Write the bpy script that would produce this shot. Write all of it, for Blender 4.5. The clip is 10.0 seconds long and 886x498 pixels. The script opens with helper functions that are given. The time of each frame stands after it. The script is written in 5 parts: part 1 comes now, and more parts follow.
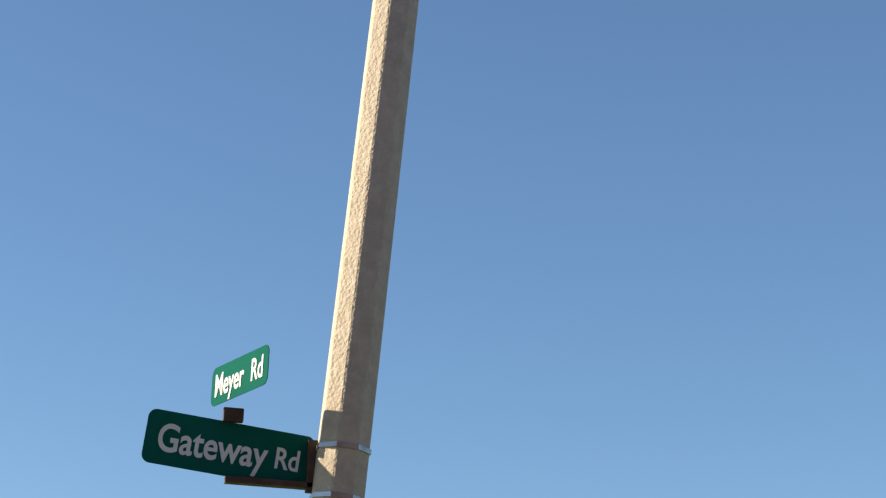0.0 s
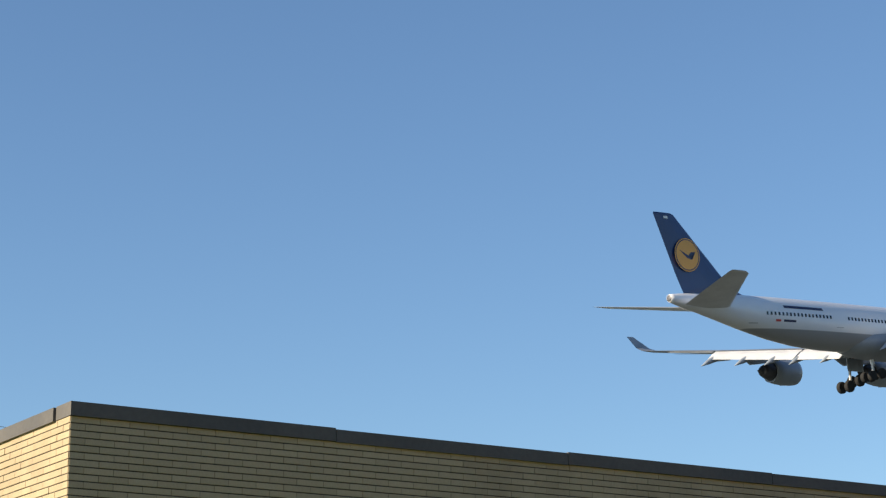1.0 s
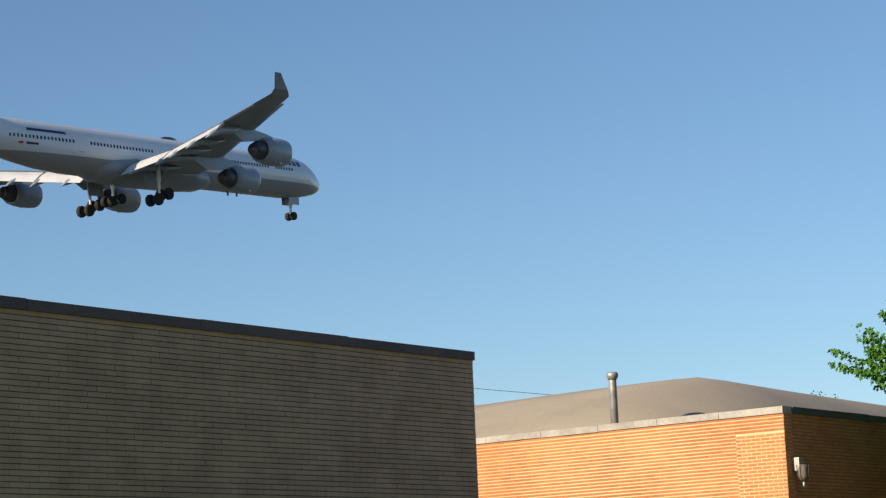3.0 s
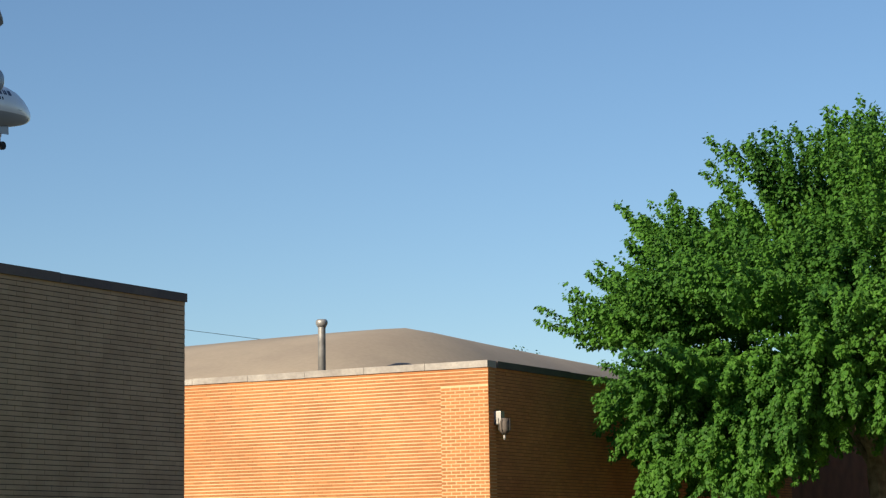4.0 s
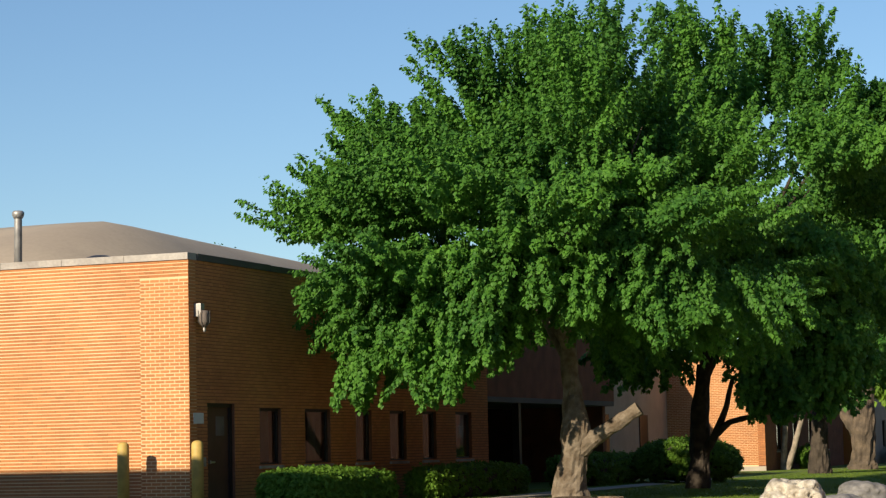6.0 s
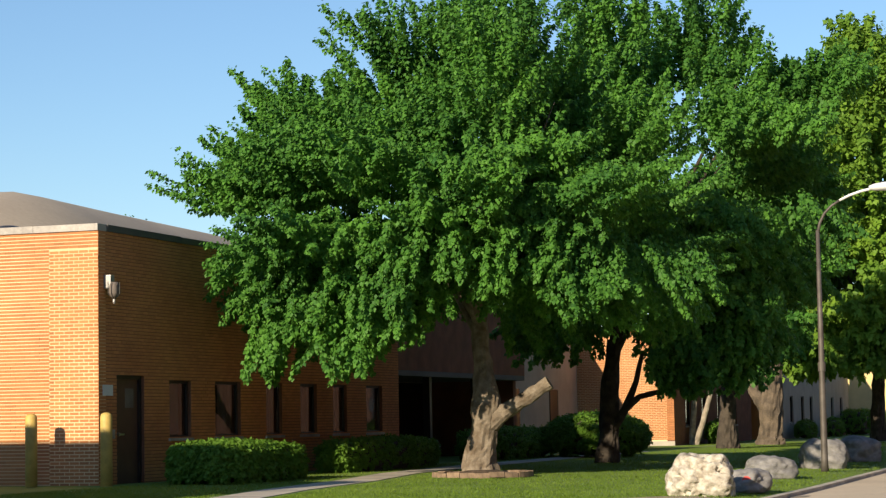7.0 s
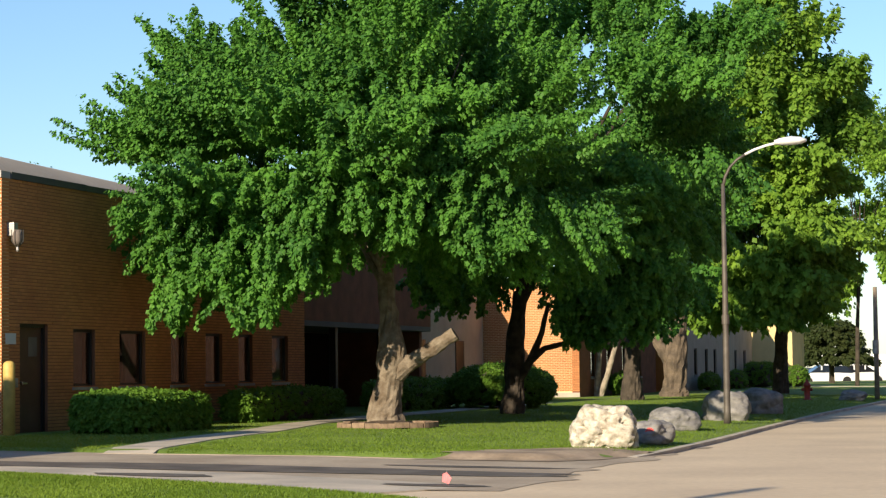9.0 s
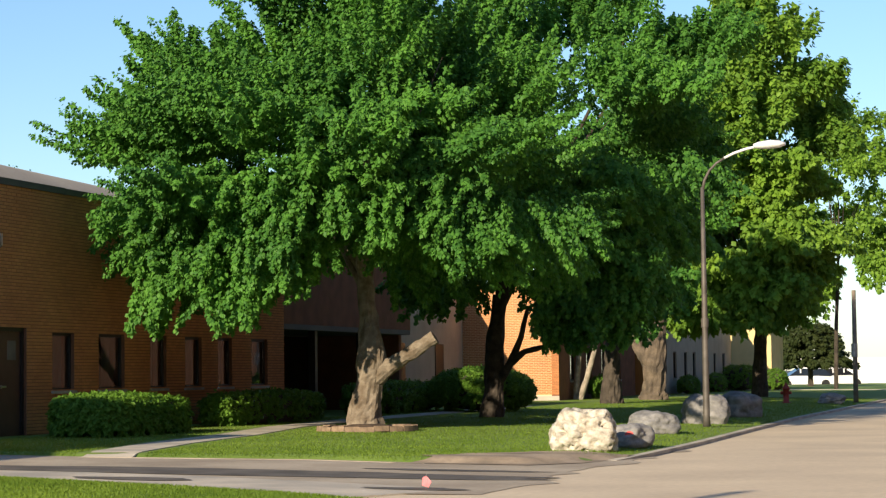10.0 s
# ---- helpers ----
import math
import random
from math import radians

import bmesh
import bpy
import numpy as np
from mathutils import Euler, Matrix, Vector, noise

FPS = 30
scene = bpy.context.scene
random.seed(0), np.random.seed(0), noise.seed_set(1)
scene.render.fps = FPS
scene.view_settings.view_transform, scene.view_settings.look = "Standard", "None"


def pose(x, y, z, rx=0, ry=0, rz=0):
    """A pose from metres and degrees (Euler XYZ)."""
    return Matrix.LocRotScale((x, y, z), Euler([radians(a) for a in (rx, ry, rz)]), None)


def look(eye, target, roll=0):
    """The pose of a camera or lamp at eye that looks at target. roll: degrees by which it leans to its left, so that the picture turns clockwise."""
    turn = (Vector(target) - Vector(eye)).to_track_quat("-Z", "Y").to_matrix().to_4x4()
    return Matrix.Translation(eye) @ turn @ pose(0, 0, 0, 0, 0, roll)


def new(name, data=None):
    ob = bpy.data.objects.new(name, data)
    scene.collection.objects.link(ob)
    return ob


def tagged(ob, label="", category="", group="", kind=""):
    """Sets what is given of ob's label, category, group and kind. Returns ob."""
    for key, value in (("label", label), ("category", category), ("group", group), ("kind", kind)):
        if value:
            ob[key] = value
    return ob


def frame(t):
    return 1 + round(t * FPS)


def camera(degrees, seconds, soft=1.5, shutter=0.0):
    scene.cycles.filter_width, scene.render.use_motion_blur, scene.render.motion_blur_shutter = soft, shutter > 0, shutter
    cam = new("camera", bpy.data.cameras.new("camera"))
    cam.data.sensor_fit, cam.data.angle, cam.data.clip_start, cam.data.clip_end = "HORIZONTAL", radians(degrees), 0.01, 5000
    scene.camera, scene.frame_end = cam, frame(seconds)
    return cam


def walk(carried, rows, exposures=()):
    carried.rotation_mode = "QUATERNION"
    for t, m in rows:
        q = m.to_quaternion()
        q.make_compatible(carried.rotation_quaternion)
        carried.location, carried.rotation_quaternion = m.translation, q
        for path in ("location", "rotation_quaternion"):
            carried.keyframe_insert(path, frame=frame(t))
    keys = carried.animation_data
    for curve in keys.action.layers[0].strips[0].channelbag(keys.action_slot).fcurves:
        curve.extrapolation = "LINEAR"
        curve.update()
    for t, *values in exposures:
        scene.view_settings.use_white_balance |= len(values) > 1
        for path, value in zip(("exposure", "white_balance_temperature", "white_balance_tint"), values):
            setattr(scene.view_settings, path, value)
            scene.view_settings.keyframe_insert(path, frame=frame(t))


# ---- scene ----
cam = camera(23.19, 10.0, soft=1.3)
# seconds, place, turn in degrees
PATH = [
    (0.0, -0.066, 0.861, 1.496, 108.060, -1.912, 77.660),
    (0.3, -0.062, 0.802, 1.498, 107.033, -1.021, 70.808),
    (0.5, -0.061, 0.765, 1.500, 106.475, -0.439, 66.819),
    (1.0, -0.061, 0.673, 1.504, 104.904, 0.311, 57.861),
    (1.5, -0.046, 0.596, 1.505, 103.959, 0.690, 50.143),
    (2.0, -0.029, 0.516, 1.506, 102.931, -0.199, 45.588),
    (2.2, -0.028, 0.480, 1.508, 102.106, 0.320, 44.136),
    (3.3, -0.028, 0.292, 1.516, 98.798, 1.836, 35.651),
    (3.5, -0.027, 0.257, 1.518, 98.303, 0.908, 34.154),
    (4.0, -0.027, 0.169, 1.523, 98.061, 0.767, 29.856),
    (4.5, -0.032, 0.087, 1.512, 97.163, 0.960, 26.895),
    (5.0, -0.035, 0.070, 1.470, 96.782, 0.892, 25.376),
    (5.5, -0.045, 0.075, 1.410, 95.898, 1.251, 23.914),
    (6.0, -0.055, 0.090, 1.365, 95.289, 1.211, 21.855),
    (7.5, -0.055, 0.125, 1.348, 94.389, 0.672, 18.820),
    (8.0, -0.052, 0.135, 1.350, 94.281, 0.457, 18.212),
    (8.5, -0.048, 0.142, 1.349, 93.510, 0.949, 17.873),
    (9.0, -0.048, 0.150, 1.349, 93.227, 0.656, 17.020),
    (9.5, -0.050, 0.150, 1.351, 93.215, 0.599, 16.670),
    (10.0, -0.052, 0.145, 1.353, 93.306, 0.673, 16.474),
]
walk(cam, [(row[0], pose(*row[1:])) for row in PATH], [(0.0, 0.68), (2.0, 0.56), (3.5, 0.25), (5.5, 0.24), (7.4, 0.56), (10.0, 0.66)])

# ---- world and sun ----
SUN_ELEVATION, SUN_FROM = radians(19.6), radians(13)   # height, and turn from -y towards -x
world = bpy.data.worlds.new("sky")
scene.world = world
world.use_nodes = True
wn = world.node_tree.nodes
sky = wn.new("ShaderNodeTexSky")
sky.sky_type = "NISHITA"
sky.sun_disc = False
sky.sun_elevation = SUN_ELEVATION
sky.sun_rotation = radians(180) + SUN_FROM
sky.air_density, sky.dust_density, sky.ozone_density = 1.0, 0.1, 4.0
wn["Background"].inputs[1].default_value = 0.1
world.node_tree.links.new(sky.outputs[0], wn["Background"].inputs[0])
sun_data = bpy.data.lights.new("sun", "SUN")
sun_data.energy, sun_data.angle, sun_data.color = 5.0, radians(0.55), (1.0, 0.84, 0.62)
sun = new("sun", sun_data)
sun_dir = Vector((-math.sin(SUN_FROM) * math.cos(SUN_ELEVATION), -math.cos(SUN_FROM) * math.cos(SUN_ELEVATION), math.sin(SUN_ELEVATION)))
sun.matrix_world = look(sun_dir * 100, (0, 0, 0))

# ---- materials ----
def material(name, colour, rough=0.7, metal=0.0, vary=0.15, scale=3.0, fine=40.0, bump=0.0, bump_scale=60.0, second=None, per_object=0.0, per_island=0.0, spec=0.5):
    """A base colour broken by a large and a fine noise, with optional relief and a change from piece to piece."""
    m = bpy.data.materials.new(name)
    m.use_nodes = True
    n, l = m.node_tree.nodes, m.node_tree.links
    b = n["Principled BSDF"]
    b.inputs["Roughness"].default_value, b.inputs["Metallic"].default_value = rough, metal
    b.inputs["Specular IOR Level"].default_value = spec
    co = n.new("ShaderNodeTexCoord")
    big, small = n.new("ShaderNodeTexNoise"), n.new("ShaderNodeTexNoise")
    big.inputs["Scale"].default_value, small.inputs["Scale"].default_value = scale, fine
    big.inputs["Detail"].default_value, small.inputs["Detail"].default_value = 5, 3
    for t in (big, small):
        l.new(co.outputs["Object"], t.inputs["Vector"])
    mix = n.new("ShaderNodeMix")
    mix.data_type = "RGBA"
    other = second or tuple(c * (1 - 2 * vary) for c in colour)
    mix.inputs[6].default_value, mix.inputs[7].default_value = (*colour, 1), (*other, 1)
    ramp = n.new("ShaderNodeMapRange")
    ramp.inputs[1].default_value, ramp.inputs[2].default_value = 0.35, 0.65
    l.new(big.outputs["Fac"], ramp.inputs[0])
    l.new(ramp.outputs[0], mix.inputs[0])
    last = mix.outputs[2]
    hsv = n.new("ShaderNodeHueSaturation")
    l.new(last, hsv.inputs["Color"])
    grain = n.new("ShaderNodeMapRange")
    grain.inputs[3].default_value, grain.inputs[4].default_value = 1 - vary, 1 + vary
    l.new(small.outputs["Fac"], grain.inputs[0])
    value = grain.outputs[0]
    for amount, node, socket in ((per_object, "ShaderNodeObjectInfo", "Random"), (per_island, "ShaderNodeNewGeometry", "Random Per Island")):
        if amount:
            src, rng, mul = n.new(node), n.new("ShaderNodeMapRange"), n.new("ShaderNodeMath")
            rng.inputs[3].default_value, rng.inputs[4].default_value = 1 - amount, 1 + amount
            l.new(src.outputs[socket], rng.inputs[0])
            mul.operation = "MULTIPLY"
            l.new(value, mul.inputs[0])
            l.new(rng.outputs[0], mul.inputs[1])
            value = mul.outputs[0]
    l.new(value, hsv.inputs["Value"])
    l.new(hsv.outputs[0], b.inputs["Base Color"])
    if bump:
        tex, bp = n.new("ShaderNodeTexNoise"), n.new("ShaderNodeBump")
        tex.inputs["Scale"].default_value, tex.inputs["Detail"].default_value = bump_scale, 4
        bp.inputs["Strength"].default_value, bp.inputs["Distance"].default_value = bump, 0.02
        l.new(co.outputs["Object"], tex.inputs["Vector"])
        l.new(tex.outputs["Fac"], bp.inputs["Height"])
        l.new(bp.outputs[0], b.inputs["Normal"])
    return m


def leaf_material(name, colour, second):
    m = bpy.data.materials.new(name)
    m.use_nodes = True
    n, l = m.node_tree.nodes, m.node_tree.links
    b = n["Principled BSDF"]
    geo, mix, co, tex, add = n.new("ShaderNodeNewGeometry"), n.new("ShaderNodeMix"), n.new("ShaderNodeTexCoord"), n.new("ShaderNodeTexNoise"), n.new("ShaderNodeMath")
    mix.data_type = "RGBA"
    mix.inputs[6].default_value, mix.inputs[7].default_value = (*colour, 1), (*second, 1)
    tex.inputs["Scale"].default_value = 0.5
    l.new(co.outputs["Object"], tex.inputs["Vector"])
    add.operation = "MULTIPLY_ADD"
    add.inputs[1].default_value = 0.45
    l.new(geo.outputs["Random Per Island"], add.inputs[0])
    sub = n.new("ShaderNodeMapRange")
    sub.inputs[1].default_value, sub.inputs[2].default_value, sub.inputs[3].default_value, sub.inputs[4].default_value = 0.3, 0.7, 0.0, 0.5
    l.new(tex.outputs["Fac"], sub.inputs[0])
    l.new(sub.outputs[0], add.inputs[2])
    l.new(add.outputs[0], mix.inputs[0])
    l.new(mix.outputs[2], b.inputs["Base Color"])
    b.inputs["Roughness"].default_value = 0.55
    b.inputs["Specular IOR Level"].default_value = 0.2
    tr, sh = n.new("ShaderNodeBsdfTranslucent"), n.new("ShaderNodeMixShader")
    hsv = n.new("ShaderNodeHueSaturation")
    hsv.inputs["Value"].default_value, hsv.inputs["Hue"].default_value = 1.5, 0.48
    l.new(mix.outputs[2], hsv.inputs["Color"])
    l.new(hsv.outputs[0], tr.inputs["Color"])
    sh.inputs[0].default_value = 0.32
    l.new(b.outputs[0], sh.inputs[1])
    l.new(tr.outputs[0], sh.inputs[2])
    l.new(sh.outputs[0], n["Material Output"].inputs["Surface"])
    return m


def fuselage_material():
    """White paint above, grey belly paint below a straight line."""
    m = material("airliner_paint", (0.72, 0.73, 0.76), 0.32, vary=0.04, scale=0.08, fine=0.9)
    n, l = m.node_tree.nodes, m.node_tree.links
    b = n["Principled BSDF"]
    src = b.inputs["Base Color"].links[0].from_socket
    co, sep, rng, mix = n.new("ShaderNodeTexCoord"), n.new("ShaderNodeSeparateXYZ"), n.new("ShaderNodeMapRange"), n.new("ShaderNodeMix")
    l.new(co.outputs["Object"], sep.inputs[0])
    rng.inputs[1].default_value, rng.inputs[2].default_value = -1.12, -1.04
    l.new(sep.outputs["Z"], rng.inputs[0])
    mix.data_type = "RGBA"
    mix.inputs[6].default_value = (0.27, 0.28, 0.30, 1)
    l.new(rng.outputs[0], mix.inputs[0])
    l.new(src, mix.inputs[7])
    l.new(mix.outputs[2], b.inputs["Base Color"])
    b.inputs["Coat Weight"].default_value = 0.3
    return m


def glass_material(name, tint=(0.8, 0.85, 0.85)):
    m = bpy.data.materials.new(name)
    m.use_nodes = True
    b = m.node_tree.nodes["Principled BSDF"]
    b.inputs["Base Color"].default_value = (*tint, 1)
    b.inputs["Transmission Weight"].default_value = 1.0
    b.inputs["Roughness"].default_value = 0.02
    return m


M = dict(
    paint=fuselage_material(),
    wing=material("wing_grey_paint", (0.27, 0.30, 0.34), 0.42, vary=0.10, scale=0.35, fine=3.0),
    flap=material("flap_white_paint", (0.62, 0.63, 0.65), 0.4, vary=0.08, scale=0.4, fine=3.0),
    nacelle=material("nacelle_blue_grey_paint", (0.29, 0.335, 0.385), 0.35, vary=0.06, scale=0.5, fine=3.0),
    lip=material("bare_metal_lip", (0.62, 0.62, 0.62), 0.3, 0.9, vary=0.06),
    core=material("dark_exhaust_metal", (0.12, 0.12, 0.13), 0.45, 0.7, vary=0.2, scale=1.5),
    fin=material("deep_blue_fin_paint", (0.012, 0.036, 0.13), 0.3, vary=0.08, scale=0.2, fine=2.0),
    amber=material("amber_disc_paint", (0.62, 0.30, 0.045), 0.4, vary=0.04, scale=0.3),
    navy=material("navy_lettering_paint", (0.012, 0.02, 0.07), 0.4, vary=0.05),
    darkglass=material("dark_cabin_glass", (0.015, 0.018, 0.022), 0.12, vary=0.1),
    tyre=material("tyre_rubber", (0.018, 0.018, 0.019), 0.85, vary=0.15, scale=2.0),
    strut=material("bright_gear_steel", (0.65, 0.65, 0.66), 0.35, 0.3, vary=0.1),
    cream=material("cream_brick", (0.50, 0.405, 0.265), 0.9, vary=0.10, scale=2, fine=60, bump=0.3, per_island=0.06, per_object=0.06, second=(0.42, 0.335, 0.22), spec=0.2),
    creamgrey=material("cream_mortar", (0.10, 0.085, 0.065), 0.95, vary=0.2, scale=2, fine=50),
    # dark tone; on the orange building it paints the shaded front's coping
    coping_dark=material("dark_coping", (0.085, 0.082, 0.08), 0.7, vary=0.2, scale=1.2, fine=20, second=(0.12, 0.11, 0.10)),
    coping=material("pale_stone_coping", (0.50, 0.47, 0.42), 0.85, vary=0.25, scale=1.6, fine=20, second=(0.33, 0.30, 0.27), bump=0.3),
    brick=material("orange_brick", (0.53, 0.225, 0.08), 0.85, vary=0.14, scale=0.9, fine=50, bump=0.35, per_island=0.11, per_object=0.14, second=(0.46, 0.18, 0.065)),
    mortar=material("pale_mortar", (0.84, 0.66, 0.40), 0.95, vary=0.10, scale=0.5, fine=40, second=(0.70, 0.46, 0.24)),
    # brown puts shade into the colour of fronts turned from the sun
    brownwall=material("shade_brown_wall", (0.24, 0.10, 0.05), 0.9, vary=0.15, scale=2, fine=30, bump=0.4),
    roof=material("tan_membrane_roof", (0.47, 0.39, 0.29), 0.9, vary=0.12, scale=0.4, fine=9, second=(0.40, 0.33, 0.25), bump=0.15, bump_scale=8),
    galv=material("galvanised_steel", (0.45, 0.44, 0.42), 0.5, 0.5, vary=0.2, scale=4, fine=40),
    concrete=material("aggregate_concrete", (0.60, 0.52, 0.41), 0.9, vary=0.14, scale=14, fine=45, second=(0.50, 0.43, 0.33), bump=0.5, bump_scale=60),
    sign=material("green_reflective_sheet", (0.004, 0.115, 0.085), 0.85, vary=0.06, scale=5, spec=0.08),
    white=material("white_letter_sheet", (0.75, 0.77, 0.76), 0.45, vary=0.04),
    rust=material("rusty_bracket", (0.13, 0.08, 0.06), 0.7, 0.4, vary=0.25, scale=20),
    band=material("steel_band", (0.5, 0.5, 0.5), 0.35, 0.8, vary=0.15, scale=12),
    yellow=material("yellow_bollard_paint", (0.62, 0.44, 0.12), 0.6, vary=0.15, scale=5, fine=40),
    asphalt=material("worn_asphalt", (0.33, 0.275, 0.215), 0.95, vary=0.2, scale=0.6, fine=12, second=(0.45, 0.385, 0.30), spec=0.15, bump=0.3, bump_scale=30),
    lot=material("unseen_grey_asphalt", (0.17, 0.175, 0.19), 0.92, vary=0.2, scale=0.5, fine=20, bump=0.3, bump_scale=30),
    patch=material("dark_asphalt_patch", (0.13, 0.115, 0.10), 0.9, vary=0.25, scale=1.5, fine=30),
    pave=material("pale_concrete_slab", (0.58, 0.51, 0.41), 0.9, vary=0.14, scale=0.8, fine=20, second=(0.36, 0.33, 0.28), bump=0.2),
    road=material("pale_road_concrete", (0.66, 0.545, 0.395), 0.95, vary=0.16, scale=0.35, fine=9, second=(0.55, 0.45, 0.33), bump=0.25, bump_scale=14, spec=0.15),
    soil=material("lawn_soil", (0.115, 0.19, 0.022), 0.95, vary=0.2, scale=0.8, fine=12, second=(0.16, 0.24, 0.034)),
    land=material("built_up_land", (0.085, 0.09, 0.085), 0.95, vary=0.2, scale=0.02, fine=0.4, second=(0.06, 0.075, 0.055)),
    dirt=material("bare_dirt", (0.40, 0.31, 0.22), 0.95, vary=0.25, scale=1.5, fine=15),
    bark=material("furrowed_bark", (0.235, 0.195, 0.145), 0.95, vary=0.3, scale=5, fine=30, second=(0.12, 0.09, 0.06), bump=0.9, bump_scale=14),
    # bark darkened and blotched to paint in dappled leaf shade
    midbark=material("dapple_shade_bark", (0.15, 0.115, 0.08), 0.95, vary=0.4, scale=3, fine=20, second=(0.07, 0.055, 0.04), bump=0.9, bump_scale=10),
    darkbark=material("dark_bark", (0.075, 0.06, 0.045), 0.95, vary=0.3, scale=5, fine=30, bump=0.8, bump_scale=14),
    palebark=material("pale_bark", (0.42, 0.36, 0.28), 0.9, vary=0.25, scale=5, fine=20, bump=0.6),
    boulder=material("pale_pitted_boulder", (0.60, 0.56, 0.47), 0.9, vary=0.3, scale=4, fine=14, second=(0.30, 0.26, 0.20), bump=0.9, bump_scale=9),
    granite=material("grey_granite_boulder", (0.27, 0.26, 0.25), 0.9, vary=0.3, scale=3, fine=25, second=(0.17, 0.165, 0.16), bump=0.6, bump_scale=12),
    redpaint=material("red_marking_paint", (0.6, 0.07, 0.06), 0.7, vary=0.1),
    hydrant=material("red_hydrant_paint", (0.35, 0.035, 0.02), 0.5, vary=0.15, scale=6),
    pink=material("pink_flag_plastic", (0.80, 0.22, 0.24), 0.6, vary=0.05),
    edging=material("tan_edging_block", (0.27, 0.19, 0.125), 0.9, vary=0.25, scale=6, fine=50, per_object=0.2, bump=0.3),
    mulch=material("brown_mulch", (0.13, 0.085, 0.055), 0.95, vary=0.35, scale=8, fine=40, bump=0.6),
    lampmetal=material("grey_lamp_post", (0.13, 0.115, 0.10), 0.6, 0.3, vary=0.2, scale=4),
    lampwhite=material("white_lamp_housing", (0.78, 0.79, 0.80), 0.4, vary=0.05),
    wood=material("weathered_pole_wood", (0.26, 0.21, 0.16), 0.9, vary=0.2, scale=6, fine=30),
    beige=material("beige_stucco", (0.46, 0.41, 0.33), 0.9, vary=0.08, scale=1.0, fine=20),
    yellowwall=material("pale_yellow_brick", (0.72, 0.57, 0.27), 0.9, vary=0.08, scale=1.0, fine=20),
    carwhite=material("white_car_paint", (0.80, 0.81, 0.82), 0.2, vary=0.03),
    trailer=material("white_trailer_panel", (0.80, 0.80, 0.80), 0.45, vary=0.06, scale=0.4),
    doorpaint=material("brown_door_paint", (0.12, 0.055, 0.035), 0.55, vary=0.12, scale=3),
    frame=material("bronze_window_frame", (0.05, 0.04, 0.035), 0.45, 0.5, vary=0.1),
    # blind colour lightened to paint in window reflections
    blind=material("pale_blind_and_glint", (0.20, 0.165, 0.14), 0.8, vary=0.15, scale=2),
    # near-black that holds the darkness of unlit rooms; the wire uses it too
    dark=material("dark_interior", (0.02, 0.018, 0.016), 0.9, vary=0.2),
    glass=glass_material("window_glass"),
    leaf=leaf_material("maple_leaf", (0.03, 0.11, 0.024), (0.14, 0.34, 0.044)),
    lime=leaf_material("young_yellow_green_leaf", (0.07, 0.165, 0.022), (0.24, 0.40, 0.045)),
    deep=leaf_material("dark_green_leaf", (0.03, 0.09, 0.02), (0.07, 0.17, 0.03)),
    hedge=leaf_material("clipped_hedge_leaf", (0.06, 0.15, 0.018), (0.17, 0.31, 0.04)),
    needle=leaf_material("conifer_needle", (0.03, 0.05, 0.015), (0.06, 0.075, 0.022)),
    grass=leaf_material("mown_grass_blade", (0.09, 0.165, 0.016), (0.19, 0.28, 0.036)),
)


# ---- building blocks ----
def empty(name, m=None):
    ob = new(name)
    ob.matrix_world = m or Matrix()
    return ob


def mesh_of(bm, name):
    me = bpy.data.meshes.new(name)
    bm.to_mesh(me)
    bm.free()
    return me


def part(name, bm, mat, parent=None, label="", smooth=False):
    me = mesh_of(bm, name)
    me.materials.append(mat)
    if smooth:
        for p in me.polygons:
            p.use_smooth = True
    ob = new(name, me)
    if parent:
        ob.parent = parent
    return tagged(ob, label)


def raw(name, verts, faces, mat, parent=None, smooth=False):
    me = bpy.data.meshes.new(name)
    me.from_pydata(verts, [], faces)
    me.materials.append(mat)
    if smooth:
        for p in me.polygons:
            p.use_smooth = True
    ob = new(name, me)
    if parent:
        ob.parent = parent
    return ob


def box(bm, lo, hi, bevel=0.0):
    r = bmesh.ops.create_cube(bm, size=1, matrix=Matrix.Translation((Vector(lo) + Vector(hi)) / 2) @ Matrix.Diagonal((*(Vector(hi) - Vector(lo)), 1)))
    if bevel:
        edges = list({e for v in r["verts"] for e in v.link_edges})
        bmesh.ops.bevel(bm, geom=edges, offset=bevel, segments=2, affect="EDGES", profile=0.7)


def boxed(lo, hi, bevel=0.0):
    bm = bmesh.new()
    box(bm, lo, hi, bevel)
    return bm


def rings(bm, loops, cap=True, close=True):
    """Skin a row of vertex loops of equal length."""
    rows = [[bm.verts.new(p) for p in loop] for loop in loops]
    n = len(rows[0])
    for a, b in zip(rows, rows[1:]):
        for i in range(n if close else n - 1):
            bm.faces.new((a[i], a[(i + 1) % n], b[(i + 1) % n], b[i]))
    if cap:
        bm.faces.new(rows[0][::-1])
        bm.faces.new(rows[-1])
    bmesh.ops.recalc_face_normals(bm, faces=bm.faces)
    return rows


def tube(bm, points, radii, sides=10, squash=None):
    """A round, tapering tube along a row of points."""
    loops = []
    pts = [Vector(p) for p in points]
    u = None
    for i, p in enumerate(pts):
        d = (pts[min(i + 1, len(pts) - 1)] - pts[max(i - 1, 0)]).normalized()
        if u is None:
            u = d.orthogonal().normalized() if abs(d.z) > 0.99 else d.cross(Vector((0, 0, 1))).normalized()
        u = (u - d * u.dot(d)).normalized()
        v = d.cross(u)
        loops.append([p + radii[i] * (math.cos(a) * u + math.sin(a) * v) for a in (2 * math.pi * k / sides for k in range(sides))])
    rings(bm, loops)


